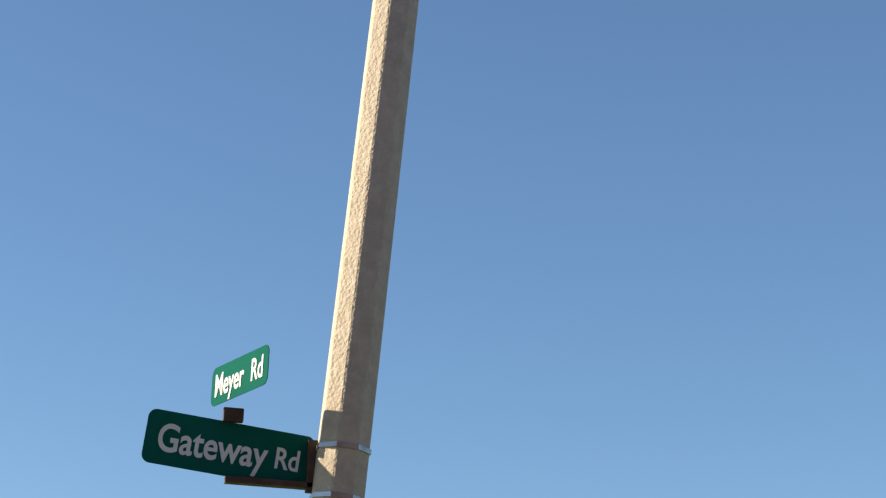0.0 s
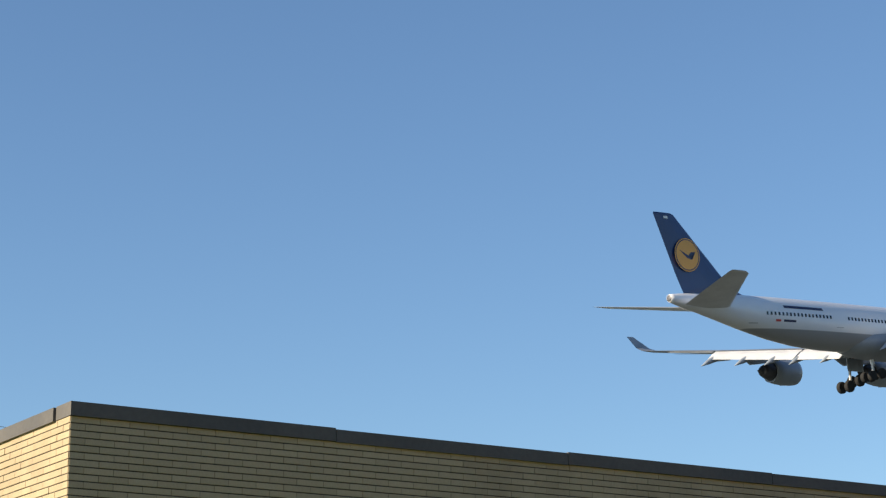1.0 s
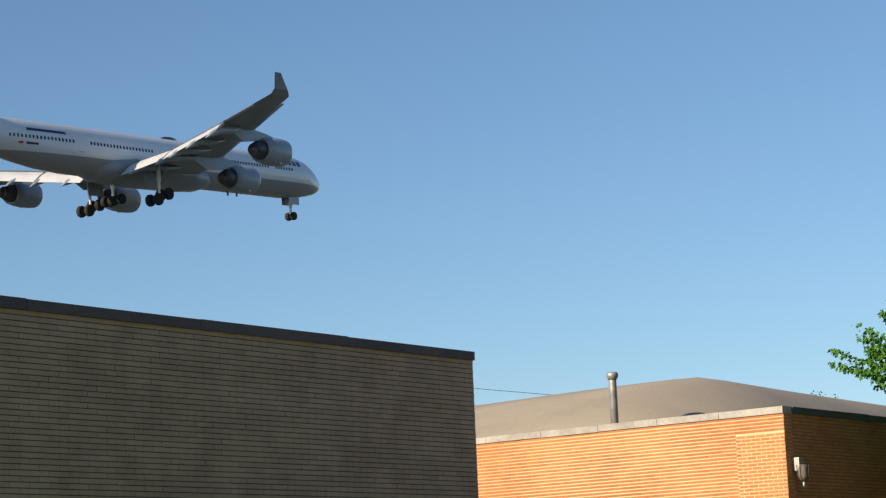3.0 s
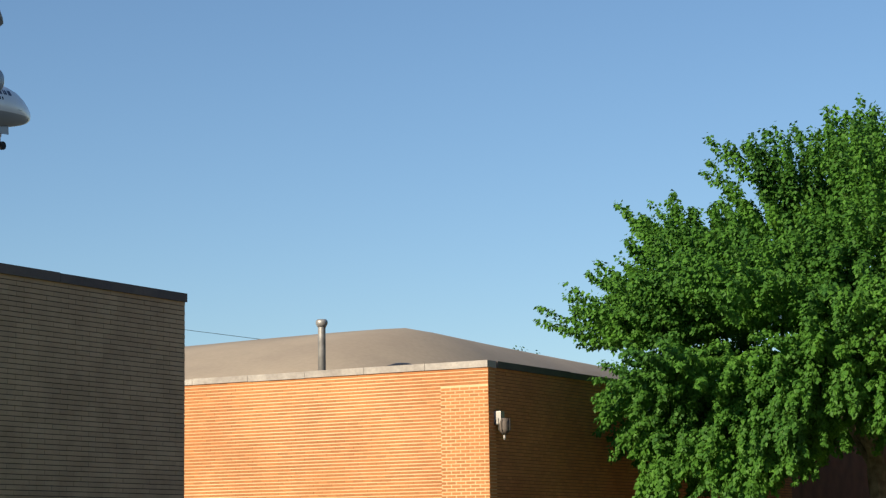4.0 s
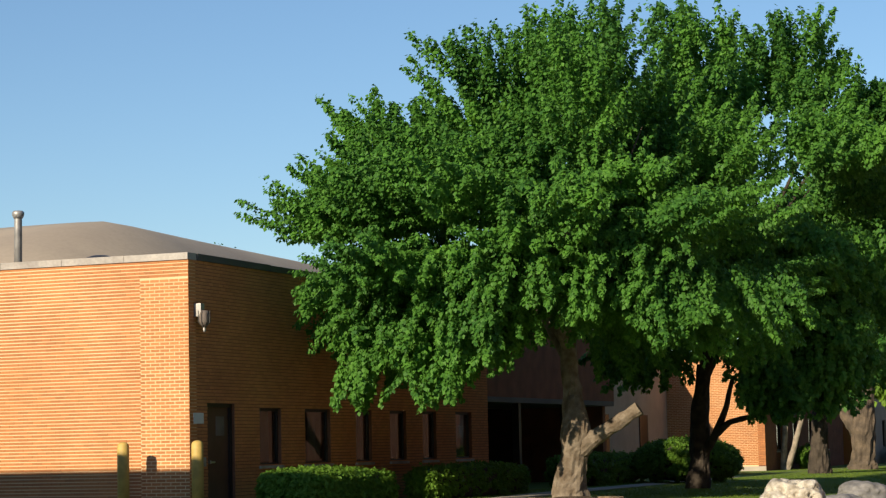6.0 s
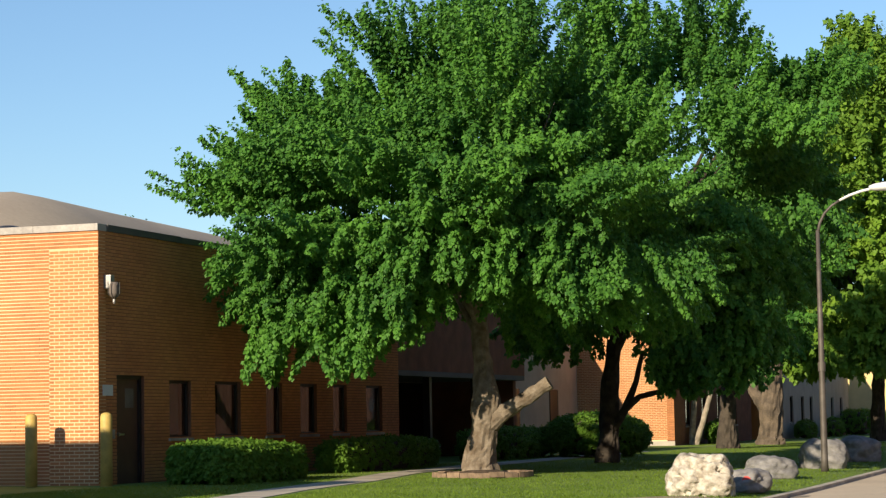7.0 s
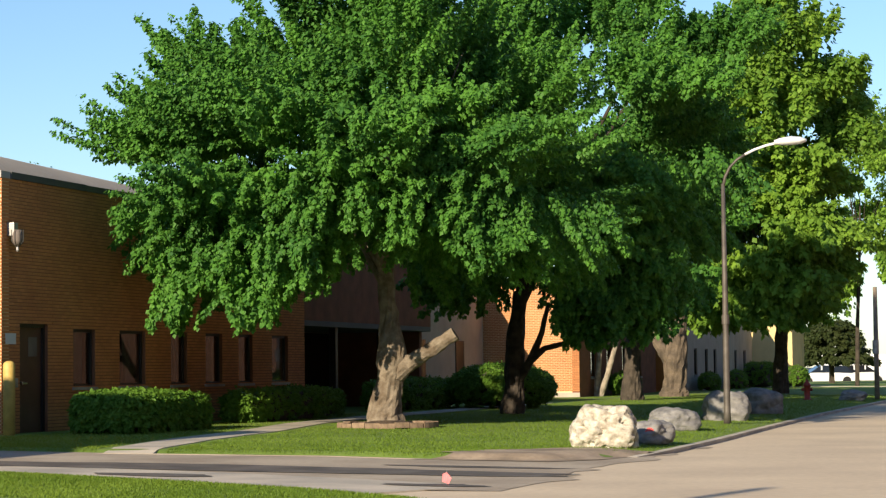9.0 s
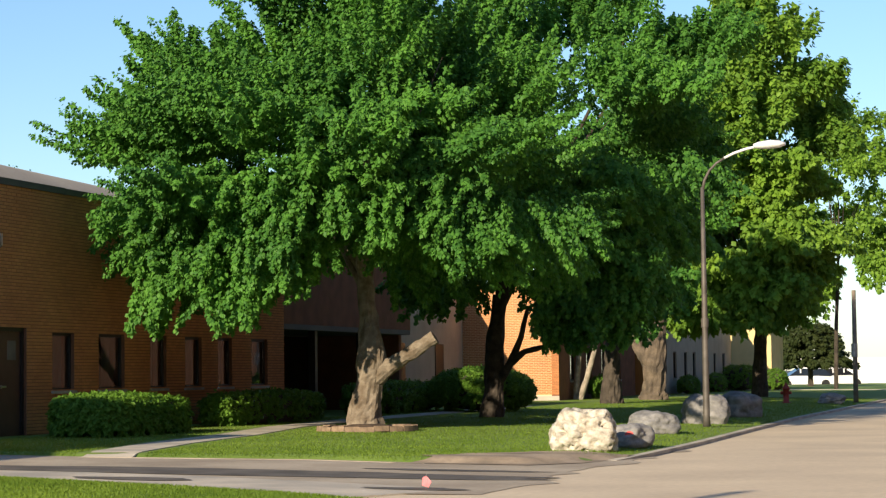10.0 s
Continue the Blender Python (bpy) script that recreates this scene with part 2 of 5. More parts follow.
def lathe(bm, profile, sides=24, m=Matrix()):
    """Turn (radius, height) pairs about z."""
    rings(bm, [[m @ Vector((r * math.cos(2 * math.pi * k / sides), r * math.sin(2 * math.pi * k / sides), z)) for k in range(sides)] for r, z in profile])


# ---- ground ----
def land(x, y=0.0):
    return 0.10 + 0.14 * min(1.0, max(0.0, (-7.0 - x) / 11.4))


def drive(x, y=0.0):
    return 0.2 * min(1.0, max(0.0, (-7.0 - x) / 11.4))


def kerb_x(y):
    """The lawn's edge along the road."""
    return float(np.interp(y, (29.4, 29.7, 30.2, 31.4, 33.6, 39, 48, 60, 77, 104, 175), (-11.2, -8.9, -7.9, -7.2, -6.75, -6.85, -7.2, -7.6, -7.85, -8.3, -9.4)))


def lawn_edge(x):
    """Where the lawn begins beside the driveway."""
    return float(np.interp(x, (-14.5, -12.9, -11.3, -9.3, -7.7), (30.5, 30.75, 31.0, 30.55, 30.6)))


def lawn_height(x, y):
    s = min(1.0, max(0.0, (y - lawn_edge(x)) / 0.3))
    if y < 33:
        s *= min(1.0, max(0.0, (kerb_x(y) - x) / 0.5 + max(0.0, y - 32.2)))
    k = min(1.0, max(0.0, (kerb_x(y) - x) / 0.7))
    return (drive(x) - 0.03) * (1 - s) + (0.05 + (land(x) - 0.05) * k) * s


def path_x(y):
    return float(np.interp(y, (30.4, 35.0, 39.7, 44.8, 50.7, 58, 70), (-14.4, -15.3, -15.9, -16.9, -17.4, -17.6, -18.0)))


def grid_sheet(name, xs_of, ys, height, mat, columns=24, rough=0.0):
    verts, faces = [], []
    for y in ys:
        a, b = xs_of(y)
        for i in range(columns + 1):
            x = a + (b - a) * i / columns
            verts.append((x, y, height(x, y) + rough * noise.noise((x * 0.9, y * 0.9, 3.1))))
    n = columns + 1
    for j in range(len(ys) - 1):
        for i in range(columns):
            faces.append((j * n + i, j * n + i + 1, (j + 1) * n + i + 1, (j + 1) * n + i))
    return raw(name, verts, faces, mat, smooth=True)


def spread(a, b, step):
    n = max(1, round((b - a) / step))
    return [a + (b - a) * i / n for i in range(n + 1)]


tagged(raw("ground", [(-3000, -3000, -0.06), (3000, -3000, -0.06), (3000, 3000, -0.06), (-3000, 3000, -0.06)], [(0, 1, 2, 3)], M["land"]), "flat grey-green built-up land reaching the horizon", "ground", kind="structure")
# dark sheet added over the unseen near road to cut bounced light
tagged(grid_sheet("car_park", lambda y: (-6.0, 15.0), spread(-60, 17, 3.5), lambda x, y: 0.004, M["lot"], 8), "unseen dark asphalt added beside the street to lower bounce light", "car park", kind="structure")
tagged(grid_sheet("road", lambda y: (-9.8, 4.0), spread(-60, 260, 2.0), lambda x, y: 0.0, M["road"], 8), "pale sun-bleached concrete street", "road", kind="structure")
tagged(grid_sheet("driveway", lambda y: (-40.0, -6.6 + 0.5 * noise.noise((y * 1.1, 0.3, 5.0))), spread(23.4, 36.9, 0.5), lambda x, y: drive(x) + 0.006, M["asphalt"], 40), "worn grey asphalt driveway with cracks and patches", "driveway", kind="structure")


def near_edge(y):
    return float(np.interp(y, (20, 21.5, 22.5, 23.2, 23.8, 24.4), (-6.4, -6.62, -8.1, -9.7, -11.4, -13.3))), -60.0


def near_height(x, y):
    s = min(1.0, (near_edge(y)[0] - x) / 0.35)
    return drive(x) + 0.002 + 0.04 * s


LAWN_YS = [29.4, 29.55, 29.7, 29.95, 30.2, 30.45, 30.6, 30.7, 30.8, 30.9, 31.0, 31.1, 31.25, 31.5, 31.9, 32.4, 33, 34, 35, 36, 37, 38.5, 40, 42, 45, 48, 52, 56, 60, 65, 70, 76, 82, 90, 100, 110, 120, 135, 150, 175]
lawn = tagged(grid_sheet("lawn", lambda y: (kerb_x(y), -60.0), LAWN_YS, lawn_height, M["soil"], 130, 0.008), "mown green lawn with long tree shadows", "lawn", kind="structure")
near_lawn = tagged(grid_sheet("lawn", near_edge, spread(-60, 18, 3) + spread(18.4, 24.4, 0.2), near_height, M["soil"], 120, 0.008), "strip of mown grass beside the driveway", "lawn", kind="structure")


def strip(name, points, width, height, mat, label, category, lift=0.0):
    """A flat band along a row of plan points, with a thickness."""
    bm = bmesh.new()
    pts = [Vector((x, y)) for x, y in points]
    loops = []
    for i, p in enumerate(pts):
        d = (pts[min(i + 1, len(pts) - 1)] - pts[max(i - 1, 0)]).normalized()
        n = Vector((-d.y, d.x)) * width / 2
        a, b = p + n, p - n
        loops.append([(a.x, a.y, height(a.x, a.y) + lift), (b.x, b.y, height(b.x, b.y) + lift), (b.x, b.y, height(b.x, b.y) - 0.2), (a.x, a.y, height(a.x, a.y) - 0.2)])
    rings(bm, loops)
    return tagged(part(name, bm, mat), label, category, kind="structure")


strip("kerb", [(kerb_x(y) + 0.06, y) for y in LAWN_YS if y > 32.2], 0.16, lambda x, y: 0.05 - 0.055 * max(0.0, 1 - (y - 32.3) / 1.3), M["pave"], "low worn concrete kerb along the lawn", "kerb", 0.015)
strip("pavement", [(-14.2, 29.7), (-14.35, 30.2), (-14.4, 30.45), (-14.45, 30.75), (-14.55, 31.2), (-15.3, 35.0), (-15.9, 39.7), (-16.9, 44.8), (-17.4, 50.7), (-17.6, 58), (-18.0, 70)], 0.8, lambda x, y: max(lawn_height(x, y), drive(x)) - 0.03 * min(1.0, max(0.0, (30.6 - y) / 0.7)), M["pave"], "narrow concrete path past the hedges", "path", 0.012)
strip("pavement", [(-40, 25.4), (-14.0, 25.5), (-11.2, 24.9), (-9.4, 24.3), (-7.4, 23.4)], 2.1, drive, M["pave"], "pale concrete apron across the driveway", "pavement", 0.01)
strip("pavement", [(-40, 30.3), (-14.6, 30.45), (-12.9, 30.68), (-11.3, 30.92), (-9.3, 30.48)], 0.14, drive, M["asphalt"], "pale worn edge of the driveway", "pavement", 0.012)
strip("pavement", [(-19.7, 122), (-14, 124.5), (-9.3, 126.5)], 1.6, land, M["pave"], "far concrete path across the lawn", "path", 0.02)


def blot(name, x, y, rx, ry, z, mat, label, category, seed, rag=0.35):
    bm = bmesh.new()
    loop = []
    for k in range(36):
        a = 2 * math.pi * k / 36
        r = 1 + rag * noise.noise((math.cos(a) * 1.7 + seed, math.sin(a) * 1.7, seed)) + 0.1 * noise.noise((math.cos(a) * 6 + seed, math.sin(a) * 6, seed))
        loop.append(bm.verts.new((x + rx * r * math.cos(a), y + ry * r * math.sin(a), z(x + rx * r * math.cos(a)))))
    bm.faces.new(loop)
    return tagged(part(name, bm, mat), label, category, kind="structure")


blot("asphalt_patch", -11.6, 27.0, 4.9, 0.75, lambda x: drive(x) + 0.014, M["patch"], "long dark tar-filled crack in the driveway", "patch", 1.3)
blot("asphalt_patch", -11.46, 25.0, 0.75, 0.3, lambda x: drive(x) + 0.018, M["patch"], "dark oil stain on concrete", "stain", 4.4)
blot("asphalt_patch", -7.5, 24.2, 0.7, 0.22, lambda x: drive(x) + 0.018, M["patch"], "broken dark asphalt edge", "patch", 7.1)
blot("asphalt_patch", -8.2, 28.6, 1.3, 0.25, lambda x: drive(x) + 0.012, M["patch"], "dark crack filler in the driveway", "patch", 9.1)
tagged(grid_sheet("bare_dirt", lambda y: (kerb_x(y) + 0.05, kerb_x(y) - 2.3 + 0.5 * abs(y - 31.2) + 0.5 * noise.noise((y * 1.7, 2.0, 0.0))), spread(30.4, 33.3, 0.12), lambda x, y: max(lawn_height(x, y) + 0.012, drive(x) + 0.014), M["dirt"], 24, 0.006), "worn bare dirt at the lawn corner", "dirt", kind="structure")


def grass(name, n, area, height, label, seed):
    rng = np.random.default_rng(seed)
    verts, faces = [], []
    x, y = area(rng, n)
    a, h, w = rng.uniform(0, 6.28, n), rng.uniform(0.018, 0.042, n), rng.uniform(0.005, 0.011, n)
    lx, ly = rng.normal(0, 0.02, n), rng.normal(0, 0.02, n)
    for i in range(len(x)):
        z = height(x[i], y[i]) - 0.005
        cx, cy = math.cos(a[i]) * w[i], math.sin(a[i]) * w[i]
        verts += [(x[i] - cx, y[i] - cy, z), (x[i] + cx, y[i] + cy, z), (x[i] + lx[i], y[i] + ly[i], z + h[i])]
        faces.append((3 * i, 3 * i + 1, 3 * i + 2))
    return tagged(raw(name, verts, faces, M["grass"]), label, "grass", kind="stuff")


def lawn_area(rng, n):
    y = 30.4 + 62 * rng.random(n) ** 2.0
    x = -19.2 + (np.array([kerb_x(v) for v in y]) - 0.1 + 19.2) * rng.random(n)
    ok = (y > np.array([lawn_edge(v) for v in x]) + 0.14) & (np.abs(x - np.array([path_x(v) for v in y])) > 0.58)
    ok &= (y > rng.uniform(32.6, 33.4, n)) | (x < np.array([kerb_x(v) for v in y]) - 2.3 + 0.5 * np.abs(y - 31.2) + rng.uniform(-0.3, 0.3, n))
    return x[ok], y[ok]


def near_area(rng, n):
    y = 24.3 - 4.3 * rng.random(n)
    edge = np.array([near_edge(v)[0] for v in y]) - 0.12
    return -15.2 + (edge + 15.2) * rng.random(n), y


grass("grass", 190000, lawn_area, lawn_height, "short bright green mown grass", 5)
grass("grass", 60000, near_area, near_height, "short bright grass beside the driveway", 6)

# ---- buildings ----
X1, Y1, E1, H1 = -18.68, 8.30, 25.25, 5.32
X2, Y2, H2 = -20.04, 36.87, 5.25


def bricks(name, parent, origin, along, out, length, z0, z1, size, joint, mat, keep=0, head=None, holes=(), proud=0.008, seed=1):
    """Courses of bricks on a wall's face: a shared mesh for those near the start, and one joined part for the rest."""
    rng = random.Random(seed)
    along, out, origin = Vector(along), Vector(out), Vector(origin)
    bl, bh = size
    head = joint if head is None else head
    rows = int((z1 - z0) / (bh + joint))
    verts, faces, single = [], [], []
    for r in range(rows):
        z = z1 - (r + 1) * (bh + joint) + joint
        u = -(bl + head) / 2 if r % 2 else 0.0
        while u < length:
            a, b = max(0.0, u), min(length, u + bl)
            u += bl + head
            for h0, h1, g0, g1 in holes:
                if g0 < z + bh / 2 < g1 and a < h1 and b > h0:
                    a, b = (a, min(b, h0)) if a < h0 else (max(a, h1), b)
            if b - a < 0.02 or any(h0 < (a + b) / 2 < h1 and g0 < z + bh / 2 < g1 for h0, h1, g0, g1 in holes):
                continue
            if len(single) < keep and b - a > bl - 0.001 and a < 4.2:
                single.append((a, z))
                continue
            d = proud + rng.uniform(-0.003, 0.003)
            base = len(verts)
            for s, q, w in ((a, z, 0), (b, z, 0), (b, z + bh, 0), (a, z + bh, 0), (a, z, d), (b, z, d), (b, z + bh, d), (a, z + bh, d)):
                verts.append(origin + along * s + out * w + Vector((0, 0, q)))
            faces += [tuple(base + i for i in f) for f in ((4, 5, 6, 7), (0, 1, 5, 4), (1, 2, 6, 5), (2, 3, 7, 6), (3, 0, 4, 7))]
    if along.cross(Vector((0, 0, 1))).dot(out) < 0:
        faces = [f[::-1] for f in faces]
    rest = raw(name, verts, faces, mat, parent)
    tagged(rest, kind="stuff")
    if single:
        bm = boxed((0, -0.02, 0), (bl, proud, bh), 0.003)
        me = mesh_of(bm, "brick")
        me.materials.append(mat)
        turn = Matrix((along, out, Vector((0, 0, 1)))).transposed().to_4x4()
        for a, z in single:
            ob = new("brick", me)
            ob.parent = parent
            ob.matrix_local = Matrix.Translation(origin + along * a + out * rng.uniform(-0.002, 0.003) + Vector((0, 0, z))) @ turn


# cream brick building
b1 = tagged(empty("cream_brick_building"), "flat-roofed cream brick building with dark coping", "building")
part("wall", boxed((X1 - 0.3, Y1, 0), (X1, E1, H1 - 0.13)), M["creamgrey"], b1)
part("wall", boxed((X1 - 22, Y1, 0), (X1 - 0.3, Y1 + 0.3, H1 - 0.13)), M["creamgrey"], b1)
part("wall", boxed((X1 - 22, E1 - 0.3, 0), (X1 - 0.3, E1, H1 - 0.13)), M["creamgrey"], b1)
part("wall", boxed((X1 - 22.3, Y1, 0), (X1 - 22, E1, H1 - 0.13)), M["creamgrey"], b1)
part("roof", boxed((X1 - 22, Y1 + 0.3, H1 - 0.5), (X1 - 0.3, E1 - 0.3, H1 - 0.35)), M["roof"], b1)


def coping(parent, a, b, z, width, height, mat, piece, seed):
    """Coping slabs laid end to end, slightly uneven."""
    rng = random.Random(seed)
    a, b = Vector(a), Vector(b)
    n = max(1, round((b - a).length / piece))
    d = (b - a) / n
    side = Vector((-d.y, d.x)).normalized() * width / 2
    for i in range(n):
        bm = bmesh.new()
        p, q = a + d * i + d.normalized() * 0.004, a + d * (i + 1) - d.normalized() * 0.004
        lo, hi = z + rng.uniform(-0.004, 0.004), z + height + rng.uniform(-0.008, 0.008)
        rings(bm, [[(*(e + side), lo), (*(e - side), lo), (*(e - side), hi), (*(e + side), hi)] for e in (p, q)])
        part("coping_stone", bm, mat, parent)


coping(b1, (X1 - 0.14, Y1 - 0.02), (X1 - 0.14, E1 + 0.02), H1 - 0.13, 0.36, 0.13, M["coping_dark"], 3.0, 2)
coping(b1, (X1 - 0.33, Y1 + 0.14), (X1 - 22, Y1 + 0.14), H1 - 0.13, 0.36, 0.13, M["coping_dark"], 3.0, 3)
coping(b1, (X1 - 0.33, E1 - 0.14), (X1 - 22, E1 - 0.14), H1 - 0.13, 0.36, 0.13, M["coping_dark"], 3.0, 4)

# orange brick building with a tan domed roof behind its parapet
b2 = tagged(empty("orange_brick_building"), "low orange brick building with tan domed roof", "building")
B2_END, B2_DEEP = 53.1, X2 - 24
WINDOWS = [(39.85, 40.85), (42.0, 43.3), (44.65, 45.55), (46.6, 47.6), (48.6, 49.5), (50.8, 51.9)]
DOOR = (37.6, 38.75)


def wall_with_holes(parent, x, y0, y1, z1, thick, holes, mat):
    """A wall facing +x, cut through by openings given as (y0, y1, z0, z1)."""
    cuts = sorted(holes)
    y = y0
    for h0, h1, g0, g1 in cuts:
        part("wall", boxed((x - thick, y, 0), (x, h0, z1)), mat, parent)
        if g0 > 0.01:
            part("wall", boxed((x - thick, h0, 0), (x, h1, g0)), mat, parent)
        part("wall", boxed((x - thick, h0, g1), (x, h1, z1)), mat, parent)
        y = h1
    part("wall", boxed((x - thick, y, 0), (x, y1, z1)), mat, parent)


holes2 = [(*DOOR, 0.0, 2.36)] + [(*w, 1.1, 2.28) for w in WINDOWS]
# brown backing darkens the shaded front's joints; the sunlit end has pale mortar
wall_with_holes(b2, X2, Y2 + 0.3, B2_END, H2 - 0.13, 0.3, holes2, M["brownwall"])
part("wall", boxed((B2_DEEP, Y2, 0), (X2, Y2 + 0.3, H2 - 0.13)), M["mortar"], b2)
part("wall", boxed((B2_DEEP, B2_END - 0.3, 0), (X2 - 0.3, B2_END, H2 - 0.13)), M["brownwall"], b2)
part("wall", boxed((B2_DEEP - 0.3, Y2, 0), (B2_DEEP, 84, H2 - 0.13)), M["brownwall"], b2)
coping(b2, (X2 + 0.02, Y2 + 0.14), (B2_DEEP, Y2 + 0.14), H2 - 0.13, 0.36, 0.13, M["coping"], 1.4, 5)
# shade put into the colour: dark coping on the front, pale on sunlit side
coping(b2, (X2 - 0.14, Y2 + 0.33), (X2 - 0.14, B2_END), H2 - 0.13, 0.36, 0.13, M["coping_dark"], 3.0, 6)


def window_unit(parent, x, y0, y1, z0, z1, blind):
    """A framed pane set back in an opening of a wall that faces +x, with a blind behind that also stands for
    reflections.
    """
    top = tagged(empty("window"), "bronze-framed window with pale slats for blinds and reflections")
    top.parent = parent
    f = 0.06
    xs = x - 0.13
    for lo, hi in (((xs, y0, z0), (xs + 0.06, y0 + f, z1)), ((xs, y1 - f, z0), (xs + 0.06, y1, z1)), ((xs, y0 + f, z1 - f), (xs + 0.06, y1 - f, z1)), ((xs, y0 + f, z0), (xs + 0.06, y1 - f, z0 + f))):
        part("window_frame", boxed(lo, hi, 0.006), M["frame"], top)
    p = part("pane", boxed((xs + 0.02, y0 + f, z0 + f), (xs + 0.028, y1 - f, z1 - f)), M["glass"], top)
    p.visible_shadow = False
    # pale slats drawn for curtains and for pale reflection streaks in the glass
    bm = bmesh.new()
    n = 9
    for i in range(n):
        a, b = y0 + f + (y1 - y0 - 2 * f) * i / n, y0 + f + (y1 - y0 - 2 * f) * (i + 1) / n
        if (i + blind) % 4:
            rings(bm, [[(xs - 0.12 + 0.03 * math.sin(i * 2.1), a, z), (xs - 0.09, b, z), (xs - 0.095, b, z), (xs - 0.125 + 0.03 * math.sin(i * 2.1), a, z)] for z in (z0 + 0.08, z1 - 0.06)])
    part("blind", bm, M["blind"], top)
    part("sill", boxed((x - 0.1, y0 - 0.05, z0 - 0.06), (x + 0.05, y1 + 0.05, z0), 0.008), M["coping"], top)


for i, (a, b) in enumerate(WINDOWS):
    window_unit(b2, X2, a, b, 1.1, 2.28, i)
# near-black sheet stands in for the unlit rooms behind the windows
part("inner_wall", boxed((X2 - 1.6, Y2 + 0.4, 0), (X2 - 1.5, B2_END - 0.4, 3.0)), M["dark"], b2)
side = empty("window")
side.parent = b2
SW = (-28.0, -27.0, 1.45, 2.53)
part("pane", boxed((SW[0], Y2 - 0.012, SW[2]), (SW[1], Y2 - 0.004, SW[3])), M["darkglass"], side)
for k in range(4):
    u = SW[0] + (SW[1] - SW[0]) * k / 3
    part("window_bar", boxed((u - 0.02, Y2 - 0.05, SW[2]), (u + 0.02, Y2 - 0.02, SW[3]), 0.004), M["lampwhite"], side)
part("sill", boxed((SW[0] - 0.05, Y2 - 0.07, SW[2] - 0.07), (SW[1] + 0.05, Y2 - 0.013, SW[2]), 0.006), M["coping"], side)
door = empty("door")
door.parent = b2
part("door_leaf", boxed((X2 - 0.16, DOOR[0] + 0.08, 0.2), (X2 - 0.11, DOOR[1] - 0.08, 2.28), 0.006), M["doorpaint"], door)
part("door_frame", boxed((X2 - 0.2, DOOR[0], 0.2), (X2 - 0.06, DOOR[0] + 0.08, 2.36)), M["frame"], door)
part("door_frame", boxed((X2 - 0.2, DOOR[1] - 0.08, 0.2), (X2 - 0.06, DOOR[1], 2.36)), M["frame"], door)
part("door_frame", boxed((X2 - 0.2, DOOR[0] + 0.08, 2.28), (X2 - 0.06, DOOR[1] - 0.08, 2.36)), M["frame"], door)
part("door_light", boxed((X2 - 0.112, 38.15, 1.72), (X2 - 0.104, 38.5, 2.1), 0.003), M["blind"], door)
bm = bmesh.new()
tube(bm, [(X2 - 0.1, 37.8, 1.2), (X2 - 0.04, 37.8, 1.2)], [0.035, 0.035])
tube(bm, [(X2 - 0.05, 37.78, 1.2), (X2 - 0.05, 37.98, 1.2)], [0.02, 0.02])
part("door_handle", bm, M["lip"], door, "bright metal handle")
tagged(part("wall_sign", boxed((X2 + 0.001, 37.02, 1.95), (X2 + 0.02, 37.42, 2.16), 0.004), M["white"]), "small blank white notice plate on brick", "sign")
tagged(part("meter_box", boxed((X2 + 0.001, 37.18, 1.12), (X2 + 0.1, 37.36, 1.3), 0.02), M["galv"]), "small grey utility box on brick wall", "box")

# domed roof behind the parapet
bm = bmesh.new()
loops = []
for i in range(25):
    y = 38.2 + (70 - 38.2) * i / 24
    row = []
    for j in range(33):
        x = -22.2 + (B2_DEEP - 2 + 22.2) * j / 32
        u = (x + 22.2) / (B2_DEEP - 2 + 22.2)
        rise = min(1.0, u / 0.23)
        rise = rise * rise * (3 - 2 * rise)
        end = min(1.0, max(0.0, (y - 38.2) / 8.0))
        row.append((x, y, 4.6 + 2.55 * rise * end * (1.5 - 0.5 * end) - 0.35 * max(0, u - 0.3) * end - 0.02 * max(0.0, y - 47) + 0.03 * noise.noise((x * 0.3, y * 0.3, 0))))
    loops.append(row)
rings(bm, loops, cap=False, close=False)
part("roof", bm, M["roof"], b2, "tan membrane dome roof", smooth=True)
part("flat_roof", boxed((B2_DEEP, Y2 + 0.3, 4.5), (X2 - 0.3, B2_END - 0.3, 4.6)), M["roof"], b2)

# chimney flue
flue = tagged(empty("flue_pipe", pose(-24.6, 38.0, 0)), "tall galvanised flue pipe with flared cap on roof", "flue")
bm = bmesh.new()
lathe(bm, [(0.085, 4.6), (0.08, 6.3), (0.08, 6.32)], 20)
part("pipe", bm, M["galv"], flue, smooth=True)
bm = bmesh.new()
lathe(bm, [(0.09, 6.28), (0.115, 6.33), (0.125, 6.36), (0.125, 6.41), (0.10, 6.44), (0.02, 6.45)], 20)
part("cap", bm, M["galv"], flue, smooth=True)
bm = bmesh.new()
lathe(bm, [(0.55, 4.6), (0.5, 5.1), (0.4, 5.32), (0.15, 5.4), (0.02, 5.41)], 20, Matrix.Translation((-22.6, 37.9, 0)))
tagged(part("roof_ventilator", bm, M["core"], smooth=True), "low dark domed roof ventilator behind parapet", "vent")

# caged wall lamp at the corner
wl = tagged(empty("wall_lamp", pose(X2, 37.16, 4.05) @ Matrix.Scale(0.8, 4)), "grey wall lamp with glass jar and wire cage", "wall lamp")
part("housing", boxed((0, -0.1, -0.05), (0.2, 0.1, 0.28), 0.03), M["galv"], wl)
bm = bmesh.new()
lathe(bm, [(0.1, 0.1), (0.13, 0.0), (0.13, -0.16), (0.09, -0.25), (0.02, -0.27)], 16, Matrix.Translation((0.24, 0, 0)))
part("jar", bm, M["blind"], wl, "pale glass jar", smooth=True)
bm = bmesh.new()
